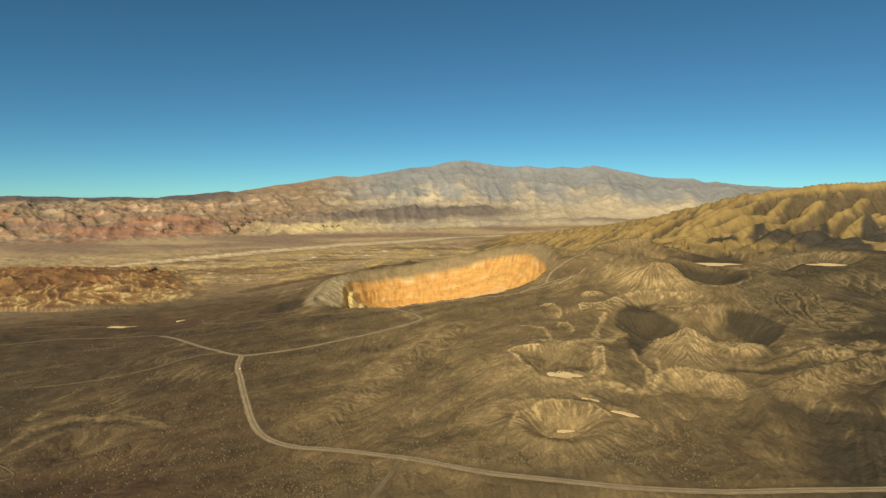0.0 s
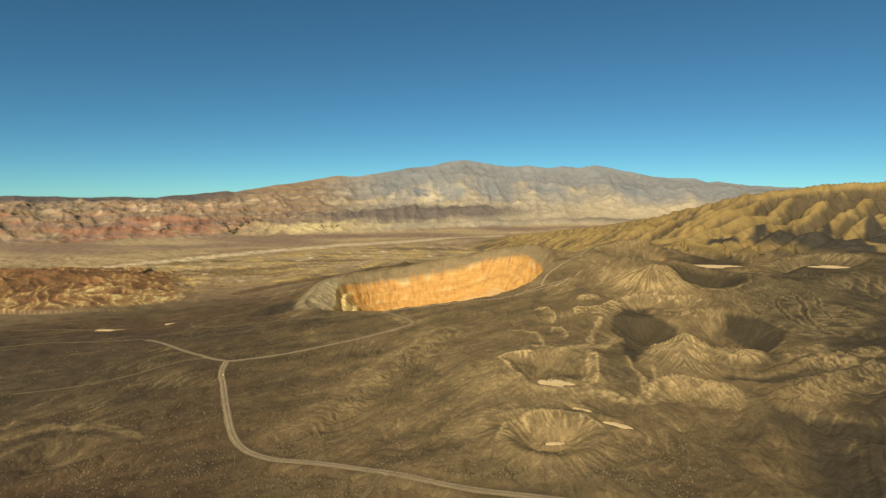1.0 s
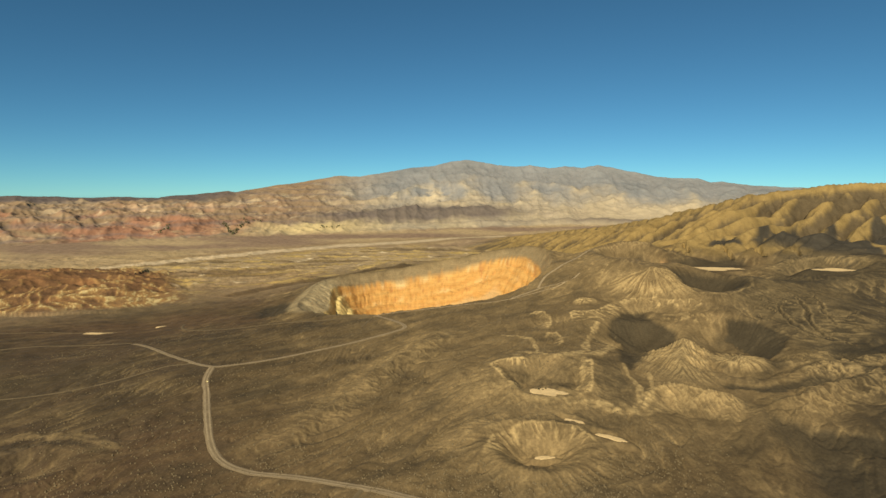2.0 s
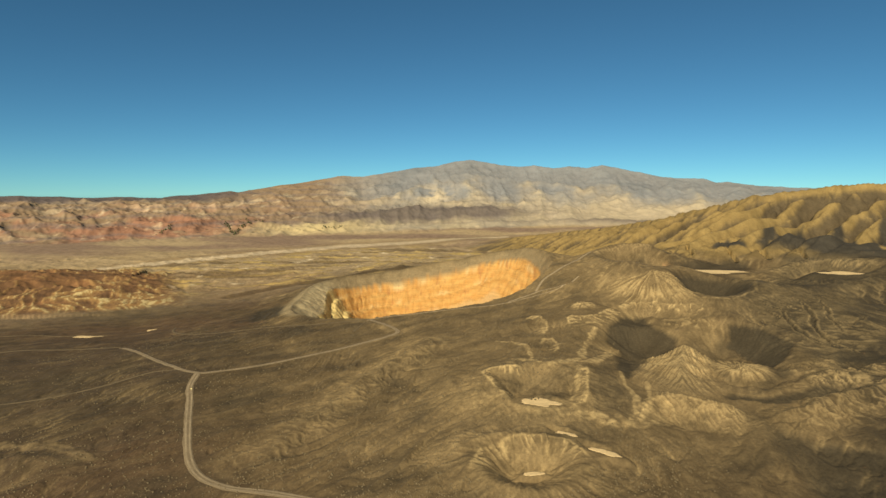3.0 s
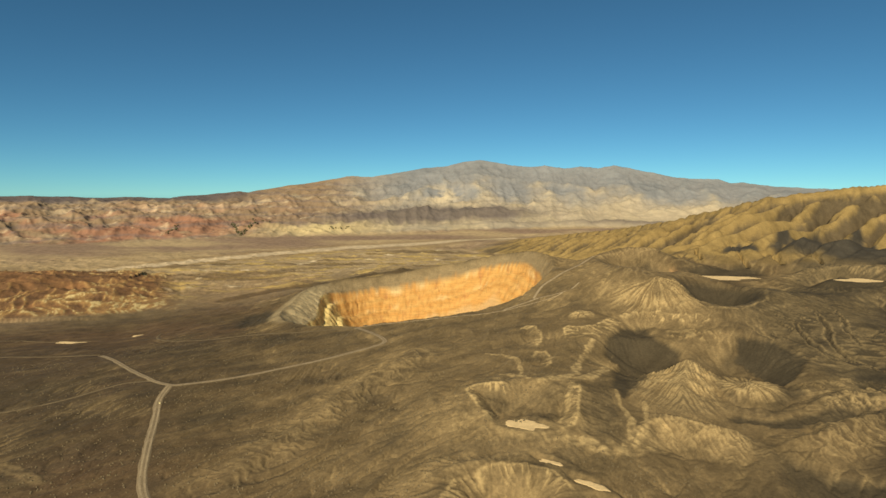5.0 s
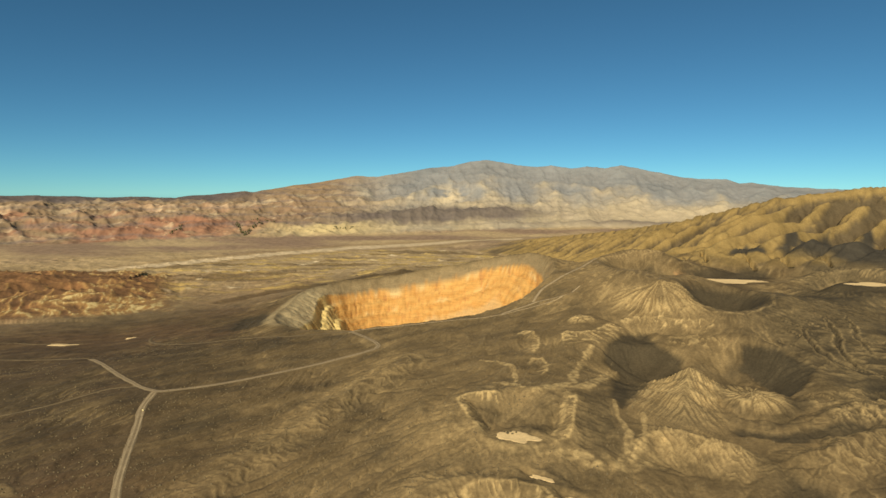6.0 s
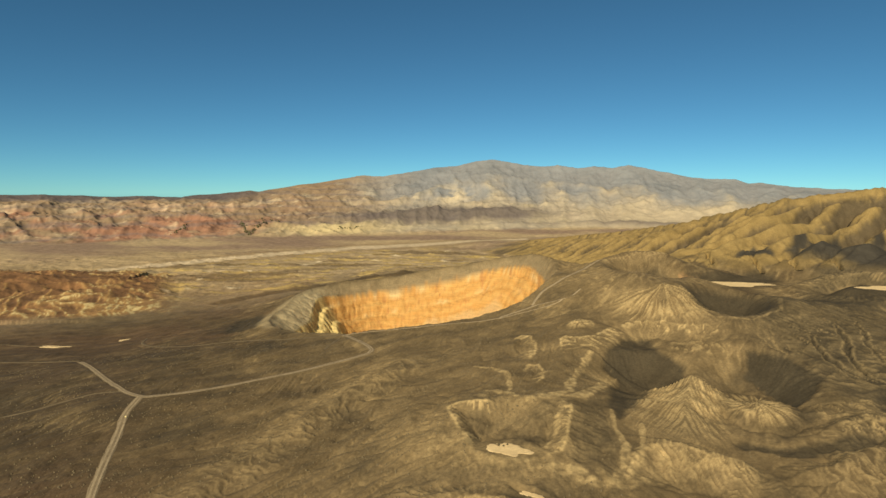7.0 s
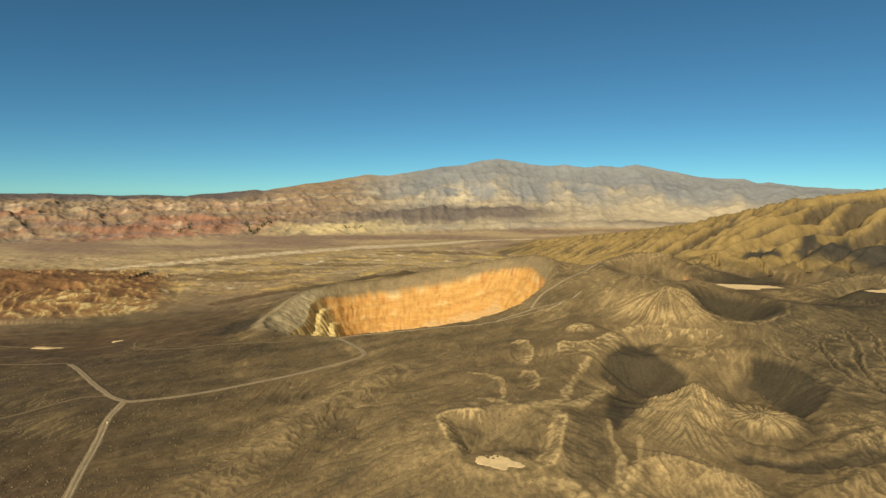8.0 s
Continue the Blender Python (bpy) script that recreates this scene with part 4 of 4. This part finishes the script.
    c = blend(c, blend(np.broadcast_to(np.array((0.27, 0.195, 0.09)), c.shape), np.array((0.46, 0.345, 0.165)), west), step(1.04, 0.97, m["mainq"] - 0.07 * west) * (0.55 + 0.45 * m["main"]))
    c = blend(c, wall, m["main"] * bare)
    # red scar beside the old crater
    scar = np.exp(-(((x - 425) / 30) ** 2 + ((y - 1098 + 0.3 * (x - 425)) / 13) ** 2) * 1.2)
    c = blend(c, np.array((0.42, 0.23, 0.09)), step(0.3, 0.8, scar + 0.7 * fine) * 0.7)
    return np.clip(c, 0.01, 0.9)


def polar_sheet():
    fine = np.linspace(radians(-49), radians(49), 1250)
    rest = np.linspace(radians(49), radians(311), 110)[1:-1]
    turns = np.concatenate([fine, rest])
    radii = np.concatenate([np.linspace(0.02, 300, 24)[:-1], np.exp(np.linspace(math.log(300), math.log(1150), 540))[:-1], np.exp(np.linspace(math.log(1150), math.log(3000), 220))[:-1], np.linspace(3000, 4930, 190)])
    t, r = np.meshgrid(turns, radii)
    return MIDX + r * np.sin(t), MIDY + r * np.cos(t)


gx, gy = polar_sheet()
gz, masks = land(gx, gy)
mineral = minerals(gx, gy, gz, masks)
NR, NT = gx.shape
index = np.arange(NR * NT).reshape(NR, NT)
nxt = np.roll(index, -1, axis=1)
quads = np.stack([index[:-1], nxt[:-1], nxt[1:], index[1:]], -1).reshape(-1, 4)
verts = np.stack([gx, gy, gz], -1).reshape(-1, 3)
# surface normals of the whole sheet, so that its pieces meet without a seam
a, b = verts[quads[:, 2]] - verts[quads[:, 0]], verts[quads[:, 3]] - verts[quads[:, 1]]
fn = np.cross(a, b)
fn *= np.sign(fn[:, 2:3]) + (fn[:, 2:3] == 0)
vn = np.zeros_like(verts)
for k in range(4):
    for axis in range(3):
        vn[:, axis] += np.bincount(quads[:, k], fn[:, axis], len(verts))
vn /= np.linalg.norm(vn, axis=1, keepdims=True)


def sheet_object(name, faces, material):
    used, inverse = np.unique(faces, return_inverse=True)
    me = bpy.data.meshes.new(name)
    n = len(faces)
    me.vertices.add(len(used))
    me.vertices.foreach_set("co", verts[used].astype(np.float32).ravel())
    me.loops.add(n * 4)
    me.loops.foreach_set("vertex_index", inverse.astype(np.int32).ravel())
    me.polygons.add(n)
    me.polygons.foreach_set("loop_start", np.arange(0, n * 4, 4, dtype=np.int32))
    me.polygons.foreach_set("use_smooth", np.ones(n, dtype=bool))
    me.update(calc_edges=True)
    layer = me.attributes.new("mineral", "FLOAT_COLOR", "POINT")
    rgba = np.ones((len(used), 4), dtype=np.float32)
    rgba[:, :3] = mineral.reshape(-1, 3)[used]
    layer.data.foreach_set("color", rgba.ravel())
    me.normals_split_custom_set_from_vertices(vn[used].astype(np.float32))
    me.materials.append(material)
    return new(name, me)


def at_faces(v):
    return v.reshape(-1)[quads].mean(1)


free = np.ones(len(quads), dtype=bool)


def claim(name, where, material, label="", category="", kind="", parent=None):
    """Cut the faces where the mask holds out of the sheet as a mesh of their own."""
    pick = where & free
    if not pick.any():
        return None
    free[pick] = False
    ob = sheet_object(name, quads[pick], material)
    ob.parent = parent
    return tagged(ob, label, category, kind=kind)


def landform(name, label, category, x, y):
    """An empty at the foot of a landform, for its parts."""
    ob = tagged(new(name), label, category)
    anchor = Vector((x, y, float(land(np.array([x]), np.array([y]))[0][0])))
    ob.location = anchor
    ANCHORS[ob.name] = anchor
    return ob


def part_of(thing, name, where, material, label=""):
    ob = claim(name, where, material, label, parent=thing)
    if ob:
        ob.matrix_parent_inverse = Matrix.Translation(-ANCHORS[thing.name])


ANCHORS = {}
fd, fb, fup = at_faces(masks["dist"]), at_faces(masks["bearing"]), at_faces(masks["up"])
fq = at_faces(masks["mainq"])

big = landform("crater", "huge volcanic crater with orange and yellow layered walls", "crater", CX, CY)
part_of(big, "floor", (fq < 0.40), EARTH_NEAR, "cinder and mud floor of the crater")
part_of(big, "wall", (fq < 0.99) & (at_faces(masks["edge"]) > -6), WALL_ROCK, "fluted orange and yellow layered rock wall")
part_of(big, "rim", fq < 1.05, EARTH_NEAR, "dark cinder mantle along the rim")
BOWL_LABELS = {
    "pan": "small crater with dark slopes and a pale mud floor",
    "front": "shallow crater with a lit tan back wall and rayed flanks",
    "dark": "dark cinder amphitheatre ringed by tan eroded cliffs",
    "open": "breached crater of black cinders with a tan mound",
    "hollow": "steep round crater with a smooth rim on a rilled cone",
    "back": "wide old crater with a grooved rim and red scar",
    "far": "broad shallow crater at the foot of the golden hill",
    "left": "low worn crater ring of reddish cinders by the road",
}
RIDGES = (
    ("ridge", 0, "sharp tan tuff fin with feathered rills", 286, 710),
    ("ridge", 7, "small tan ribbed ridge on dark cinders", 384, 618),
    ("ridge", 1, "low tan ridge cut by many gullies", 234, 583),
    ("ridge", 2, "long tan ridge with pale vertical ribs", 350, 560),
)
for name, which, text, px, py in RIDGES:
    body = at_faces(masks["fins"][which])
    ridge_thing = landform(name, text, "ridge", px, py)
    part_of(ridge_thing, "crest", body > 0.62, EARTH_NEAR)
    part_of(ridge_thing, "flank", body > 0.2, EARTH_NEAR, "steep gullied tan flank")
mound_thing = landform("mound", "rounded tan rilled mound inside a breached crater", "mound", 334, 676)
part_of(mound_thing, "crest", at_faces(masks["cones"][1]) > 0.5, EARTH_NEAR)
part_of(mound_thing, "flank", at_faces(masks["cones"][1]) > 0.08, EARTH_NEAR)
cone_thing = landform("cinder_cone", "tan cinder cone with deep radiating rills", "cone", 314, 918)
part_of(cone_thing, "summit", at_faces(masks["cones"][0]) > 0.6, EARTH_NEAR)
part_of(cone_thing, "flank", at_faces(masks["cones"][0]) > 0.12, EARTH_NEAR, "rilled tan flank")
for name, text in BOWL_LABELS.items():
    q = at_faces(masks["bowls"][name])
    bowl_thing = landform("small_crater", text, "crater", BOWLS[name][0], BOWLS[name][1])
    part_of(bowl_thing, "inner_slope", q < 0.92, EARTH_NEAR)
    part_of(bowl_thing, "rim", q < 1.12, EARTH_NEAR)
hill_thing = landform("hill", "long golden hill with branching spurs and shaded gullies", "hill", 900, 1450)
part_of(hill_thing, "crest", (at_faces(masks["hill"]) > 0.5) & (at_faces(gz) > 120), EARTH_NEAR)
part_of(hill_thing, "flank", at_faces(masks["hill"]) > 0.5, EARTH_NEAR)
claim("hill", at_faces(masks["badhill"]) > 0.5, EARTH_NEAR, "low eroded hill of red-brown and yellow clay", "hill")
bad_thing = landform("badland", "distant badland of red, cream and brown rock", "badland", -1500, 3300)
part_of(bad_thing, "caprock", (at_faces(masks["far"]) > 0.5) & (fb < -13) & (fup > 0.74), EARTH_FAR, "dark flat lava cap")
part_of(bad_thing, "slope", (at_faces(masks["far"]) > 0.5) & (fb < -13), EARTH_FAR)
range_thing = landform("mountain", "far hazy grey-brown desert mountain with pale slopes", "mountain", 300, 4000)
part_of(range_thing, "summit", (at_faces(masks["far"]) > 0.5) & (fup > 0.6), EARTH_FAR, "hazy grey-green rocky summit ridge")
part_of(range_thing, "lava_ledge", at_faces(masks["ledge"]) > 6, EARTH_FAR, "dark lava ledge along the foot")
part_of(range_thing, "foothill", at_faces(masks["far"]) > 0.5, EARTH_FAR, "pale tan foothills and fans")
claim("ground", free.copy(), EARTH_NEAR, "dark cinder plain running out into a sandy valley", "ground", "structure")


# ---------------------------------------------------------------- roads and tracks
def link(name, vs, fs, material, parent=None):
    me = bpy.data.meshes.new(name)
    me.from_pydata([tuple(map(float, v)) for v in vs], [], [tuple(map(int, f)) for f in fs])
    me.materials.append(material)
    me.polygons.foreach_set("use_smooth", np.ones(len(me.polygons), dtype=bool))
    me.update()
    ob = new(name, me)
    if parent:
        ob.parent = parent
    return ob


def road(name, width, label, points):
    """A thin graded strip with a slight crown, ruts and frayed edges, laid on its bed."""
    line = bent(points)
    way = np.gradient(line, axis=0)
    way /= np.linalg.norm(way, axis=1, keepdims=True)
    out = np.stack([way[:, 1], -way[:, 0]], 1)
    cols = np.array([-0.58, -0.46, -0.28, -0.12, 0.12, 0.28, 0.46, 0.58])
    crown = np.array([-0.5, 0.05, -0.02, 0.10, 0.10, -0.02, 0.05, -0.5])
    run = np.arange(len(line))
    left = 1 + 0.22 * perlin(run / 4.0, run * 0.0, 9)
    right = 1 + 0.22 * perlin(run / 4.0, run * 0.0, 19)
    fray = np.where(cols[None] < 0, left[:, None], right[:, None])
    px = line[:, 0:1] + out[:, 0:1] * cols * width * fray
    py = line[:, 1:2] + out[:, 1:2] * cols * width * fray
    pz = land(px, py)[0] + 0.22 + crown
    n, k = px.shape
    vs = np.stack([px, py, pz], -1).reshape(-1, 3)
    fs = [(i * k + j, (i + 1) * k + j, (i + 1) * k + j + 1, i * k + j + 1) for i in range(n - 1) for j in range(k - 1)]
    thing = tagged(link(name, vs, fs, ROAD if name == "road" else RUT if name == "footpath" else TRACK), label, "road", kind="structure")
    if name == "road":
        # two pale wheel ruts, swept clean of dark grit
        for side in (-0.24, 0.24):
            wide = np.array([-0.11, 0.11])
            rx = line[:, 0:1] + out[:, 0:1] * (side + wide) * width * (1 + 0.15 * perlin(run / 7.0, run * 0.0, 29)[:, None])
            ry = line[:, 1:2] + out[:, 1:2] * (side + wide) * width * (1 + 0.15 * perlin(run / 7.0, run * 0.0, 29)[:, None])
            rz = land(rx, ry)[0] + 0.34
            rv = np.stack([rx, ry, rz], -1).reshape(-1, 3)
            rf = [(2 * i, 2 * i + 2, 2 * i + 3, 2 * i + 1) for i in range(n - 1)]
            link("wheel_rut", rv, rf, RUT, thing)
    return thing


for each in ROADS:
    road(*each)


# ---------------------------------------------------------------- dry mud pans
def mud_pan(x, y, long, wide, turn, level, label, seed, lift=0.25):
    """A flat sheet of dry mud with a ragged edge that dips into the ground round it."""
    rings, spokes = 6, 64
    ang = np.linspace(0, 2 * math.pi, spokes, endpoint=False)
    edge = 1 + 0.34 * perlin(np.cos(ang) * 1.3 + seed, np.sin(ang) * 1.3, seed) + 0.16 * perlin(np.cos(ang) * 4 + seed, np.sin(ang) * 4, seed + 1)
    c, s = math.cos(radians(turn)), math.sin(radians(turn))
    vs = [(x, y, level + lift)]
    for k in range(1, rings + 1):
        r = (k / rings) ** 0.7 * edge
        px, py = r * np.cos(ang) * long, r * np.sin(ang) * wide
        wx, wy = x + px * c - py * s, y + px * s + py * c
        wz = np.full(spokes, level + lift * (1 if k < rings else -1.5))
        vs += list(zip(wx, wy, wz))
    fs = [(0, 1 + j, 1 + (j + 1) % spokes) for j in range(spokes)]
    for k in range(rings - 1):
        o = 1 + k * spokes
        fs += [(o + j, o + spokes + j, o + spokes + (j + 1) % spokes, o + (j + 1) % spokes) for j in range(spokes)]
    ob = link("mud_pan", vs, fs, PAN)
    return tagged(ob, label, "mud pan", "dry mud pans")


PAN_LABELS = (
    "cream dry mud pan on the floor of a dark crater",
    "small cream dry mud patch inside a shallow crater",
    "thin cream dry mud patch in a gully",
    "long cream dry mud patch beside a small crater",
    "bright narrow dry mud pan on the dark plain",
    "small bright dry mud pan on the dark plain",
    "long pale dry mud pan behind the steep crater",
    "pale dry mud pan in a broad hollow",
)
for k, (flat, text) in enumerate(zip(FLATS, PAN_LABELS)):
    mud_pan(*flat, text, 3 + 2 * k)


# ---------------------------------------------------------------- shrubs of the cinder plain
def shrubs(count, seed):
    rng = np.random.RandomState(seed)
    r = 330 + 620 * rng.rand(count * 3) ** 1.3
    t = radians(47) * (rng.rand(count * 3) * 2 - 1)
    x, y = MIDX + r * np.sin(t), MIDY + r * np.cos(t)
    z, m = land(x, y)
    clump = fbm(x, y, 70, 3, 201) - m["black"] * 0.9 - m["tan"] * 0.9 - (m["mainq"] < 1.0) * 2 - (m["bowls"]["front"] < 1.1) * 2 - step(160, 280, x) * 0.8 + 0.15 * step(-250, -50, x)
    for flat in FLATS:
        clump = clump - 2 * (np.hypot(x - flat[0], y - flat[1]) < flat[2] * 1.5)
    keep = np.argsort(-(clump + 0.9 * rng.rand(count * 3)))[:count]
    x, y, z = x[keep], y[keep], z[keep]
    size = 0.28 + 0.62 * rng.rand(count) ** 2.2
    # a low ragged dome: a crown point, a ring and a wider foot ring
    ang = np.arange(5) * 2 * math.pi / 5
    turn = rng.rand(count) * 6.28
    vs = np.zeros((count, 11, 3))
    vs[:, 0] = np.stack([x, y, z + size * (0.9 + 0.3 * rng.rand(count))], 1)
    for k in range(5):
        a = ang[k] + turn
        up, wide = 0.5 + 0.3 * rng.rand(count), 0.5 + 0.3 * rng.rand(count)
        vs[:, 1 + k] = np.stack([x + np.cos(a) * size * wide, y + np.sin(a) * size * wide, z + size * up], 1)
        a = a + 0.5
        wide = 1.0 + 0.4 * rng.rand(count)
        vs[:, 6 + k] = np.stack([x + np.cos(a) * size * wide, y + np.sin(a) * size * wide, z - 0.4], 1)
    one = []
    for k in range(5):
        n = (k + 1) % 5
        one += [(0, 1 + k, 1 + n), (1 + k, 6 + k, 1 + n), (6 + k, 6 + n, 1 + n)]
    fs = (np.array(one)[None] + (np.arange(count) * 11)[:, None, None]).reshape(-1, 3)
    me = bpy.data.meshes.new("desert_shrub")
    me.vertices.add(count * 11)
    me.vertices.foreach_set("co", vs.astype(np.float32).ravel())
    me.loops.add(len(fs) * 3)
    me.loops.foreach_set("vertex_index", fs.astype(np.int32).ravel())
    me.polygons.add(len(fs))
    me.polygons.foreach_set("loop_start", np.arange(0, len(fs) * 3, 3, dtype=np.int32))
    me.update(calc_edges=True)
    me.materials.append(SHRUB)
    return tagged(new("desert_shrub", me), "sparse dry grey-tan desert shrubs dotted over dark cinders", "shrub", kind="stuff")


shrubs(13000, 5)


# ---------------------------------------------------------------- trees of the far springs
def tree(seed):
    rng = random.Random(seed)
    base = tagged(new("tree"), "small dark green tree by a desert spring", "tree", "trees at the spring")
    high = 7.5
    vs, fs = [], []
    for k, (h, r) in enumerate(((-0.5, 0.55), (1.6, 0.4), (3.6, 0.28), (5.4, 0.12))):
        vs += [(math.cos(a * 1.047) * r + 0.15 * k * rng.uniform(-1, 1), math.sin(a * 1.047) * r, h) for a in range(6)]
    for k in range(3):
        fs += [(k * 6 + j, k * 6 + (j + 1) % 6, k * 6 + 6 + (j + 1) % 6, k * 6 + 6 + j) for j in range(6)]
    for limb in range(4):
        a, o = limb * 1.57 + rng.uniform(-0.4, 0.4), len(vs)
        ex, ey, ez = math.cos(a) * 2.4, math.sin(a) * 2.4, rng.uniform(4.2, 6.0)
        vs += [(0.15, 0, 2.4), (-0.1, 0.13, 2.4), (-0.1, -0.13, 2.4), (ex, ey, ez)]
        fs += [(o, o + 1, o + 3), (o + 1, o + 2, o + 3), (o + 2, o, o + 3)]
    link("trunk", vs, fs, BARK, base)
    vs, fs = [], []
    for k in range(150):
        a, up = rng.uniform(0, 6.28), rng.random()
        r = (0.6 + 3.2 * math.sin(math.pi * (0.15 + 0.8 * up))) * math.sqrt(rng.uniform(0.15, 1)) * (1 + 0.25 * math.sin(3 * a + seed))
        c = Vector((math.cos(a) * r, math.sin(a) * r, 2.0 + up * (high - 1.5)))
        s, o = rng.uniform(0.4, 0.95), len(vs)
        u = Vector((rng.uniform(-1, 1), rng.uniform(-1, 1), rng.uniform(-1, 1))).normalized()
        v = u.orthogonal().normalized()
        w = u.cross(v)
        vs += [c + u * s, c + v * s * 0.8, c - u * s, c - v * s * 0.8, c + w * s * 0.5]
        fs += [(o, o + 1, o + 4), (o + 1, o + 2, o + 4), (o + 2, o + 3, o + 4), (o + 3, o, o + 4), (o, o + 3, o + 2, o + 1)]
    link("crown", vs, fs, LEAF, base)
    return base


GROVES = [((-1215, 3380), (-1080, 3130), 30, 16), ((-1080, 3130), (-1090, 3390), 28, 16), ((-1385, 2965), (-1420, 3180), 20, 16), ((-690, 3370), (-560, 3390), 14, 22), ((-1160, 3400), (-1020, 3450), 10, 24)]
spot = random.Random(41)
first = [tree(3), tree(8), tree(14)]
used = 0
for (ax, ay), (bx, by), count, spread in GROVES:
    for k in range(count):
        s = (k + spot.random()) / count
        x, y = ax + (bx - ax) * s + spot.gauss(0, spread * 0.4), ay + (by - ay) * s + spot.gauss(0, spread * 0.4)
        z = float(land(np.array([x]), np.array([y]))[0][0])
        size = spot.uniform(0.6, 1.25)
        place = pose(x, y, z - 0.3, 0, 0, spot.uniform(0, 360)) @ Matrix.Diagonal((size, size, size, 1))
        if used < 3:
            first[used].matrix_basis = place
        else:
            copy_thing(first[used % 3], pose(0, 0, 0)).matrix_basis = place
        used += 1


# ---------------------------------------------------------------- road sign at the fork
def block(bm, x, y, z, lx, ly, lz):
    made = bmesh.ops.create_cube(bm, size=1.0)["verts"]
    bmesh.ops.scale(bm, vec=(lx, ly, lz), verts=made)
    bmesh.ops.translate(bm, vec=(x, y, z), verts=made)


def part(name, bm, material, parent, label=""):
    me = bpy.data.meshes.new(name)
    bmesh.ops.bevel(bm, geom=bm.edges[:], offset=0.015, segments=1, affect="EDGES")
    bm.to_mesh(me)
    bm.free()
    me.materials.append(material)
    ob = new(name, me)
    ob.parent = parent
    return tagged(ob, label) if label else ob


SIGN_FACE = plain_material("faded_yellow_paint", (0.80, 0.66, 0.28), 0.3, 0.08, 0.5)
SIGN_POST = plain_material("weathered_post", (0.20, 0.15, 0.09), 0.2, 0.2)


def road_sign(x, y, turn):
    base = tagged(new("road_sign"), "faded pale yellow road sign beside the gravel fork", "road sign")
    for side in (-0.6, 0.6):
        bm = bmesh.new()
        block(bm, side, 0, 0.8, 0.10, 0.10, 2.2)
        part("post", bm, SIGN_POST, base, "weathered wooden post")
    bm = bmesh.new()
    block(bm, 0, -0.08, 1.4, 1.7, 0.05, 1.1)
    part("panel", bm, SIGN_FACE, base)
    base.matrix_basis = pose(x, y, float(land(np.array([x]), np.array([y]))[0][0]), 0, 0, turn)


road_sign(-226.5, 664.0, -12)


# ---------------------------------------------------------------- dark bushes on the largest mud pan
BUSH_LEAF = plain_material("dark_twigs", (0.075, 0.062, 0.03), 0.6, 0.3)


def bush(x, y, z, wide, seed):
    rng = random.Random(seed)
    vs, fs = [], []
    for k in range(70):
        a, up = rng.uniform(0, 6.283), rng.random()
        r = wide * math.sqrt(rng.random()) * (1 - 0.5 * up)
        c = Vector((math.cos(a) * r, math.sin(a) * r, 0.1 + up * wide * 0.75))
        u = Vector((rng.uniform(-1, 1), rng.uniform(-1, 1), rng.uniform(-0.2, 1))).normalized() * rng.uniform(0.15, 0.35)
        v = u.orthogonal().normalized() * 0.14
        o = len(vs)
        vs += [c - u, c + v, c + u, c - v]
        fs.append((o, o + 1, o + 2, o + 3))
    for k in range(5):
        a, o = k * 1.257, len(vs)
        vs += [(0.06, 0, -0.1), (-0.04, 0.05, -0.1), (-0.04, -0.05, -0.1), (math.cos(a) * wide * 0.6, math.sin(a) * wide * 0.6, wide * 0.6)]
        fs += [(o, o + 1, o + 3), (o + 1, o + 2, o + 3), (o + 2, o, o + 3)]
    ob = tagged(link("bush", vs, fs, BUSH_LEAF), "low dark twiggy bush on the cream mud pan", "bush", "bushes on the mud pan")
    ob.location = (x, y, z)


for k, (px, py, wide) in enumerate(((107, 571, 1.7), (110.5, 570, 1.0), (109.5, 575, 0.8), (113.5, 573, 0.9), (105, 573, 0.7))):
    bush(px, py, -4.8, wide, 60 + k)
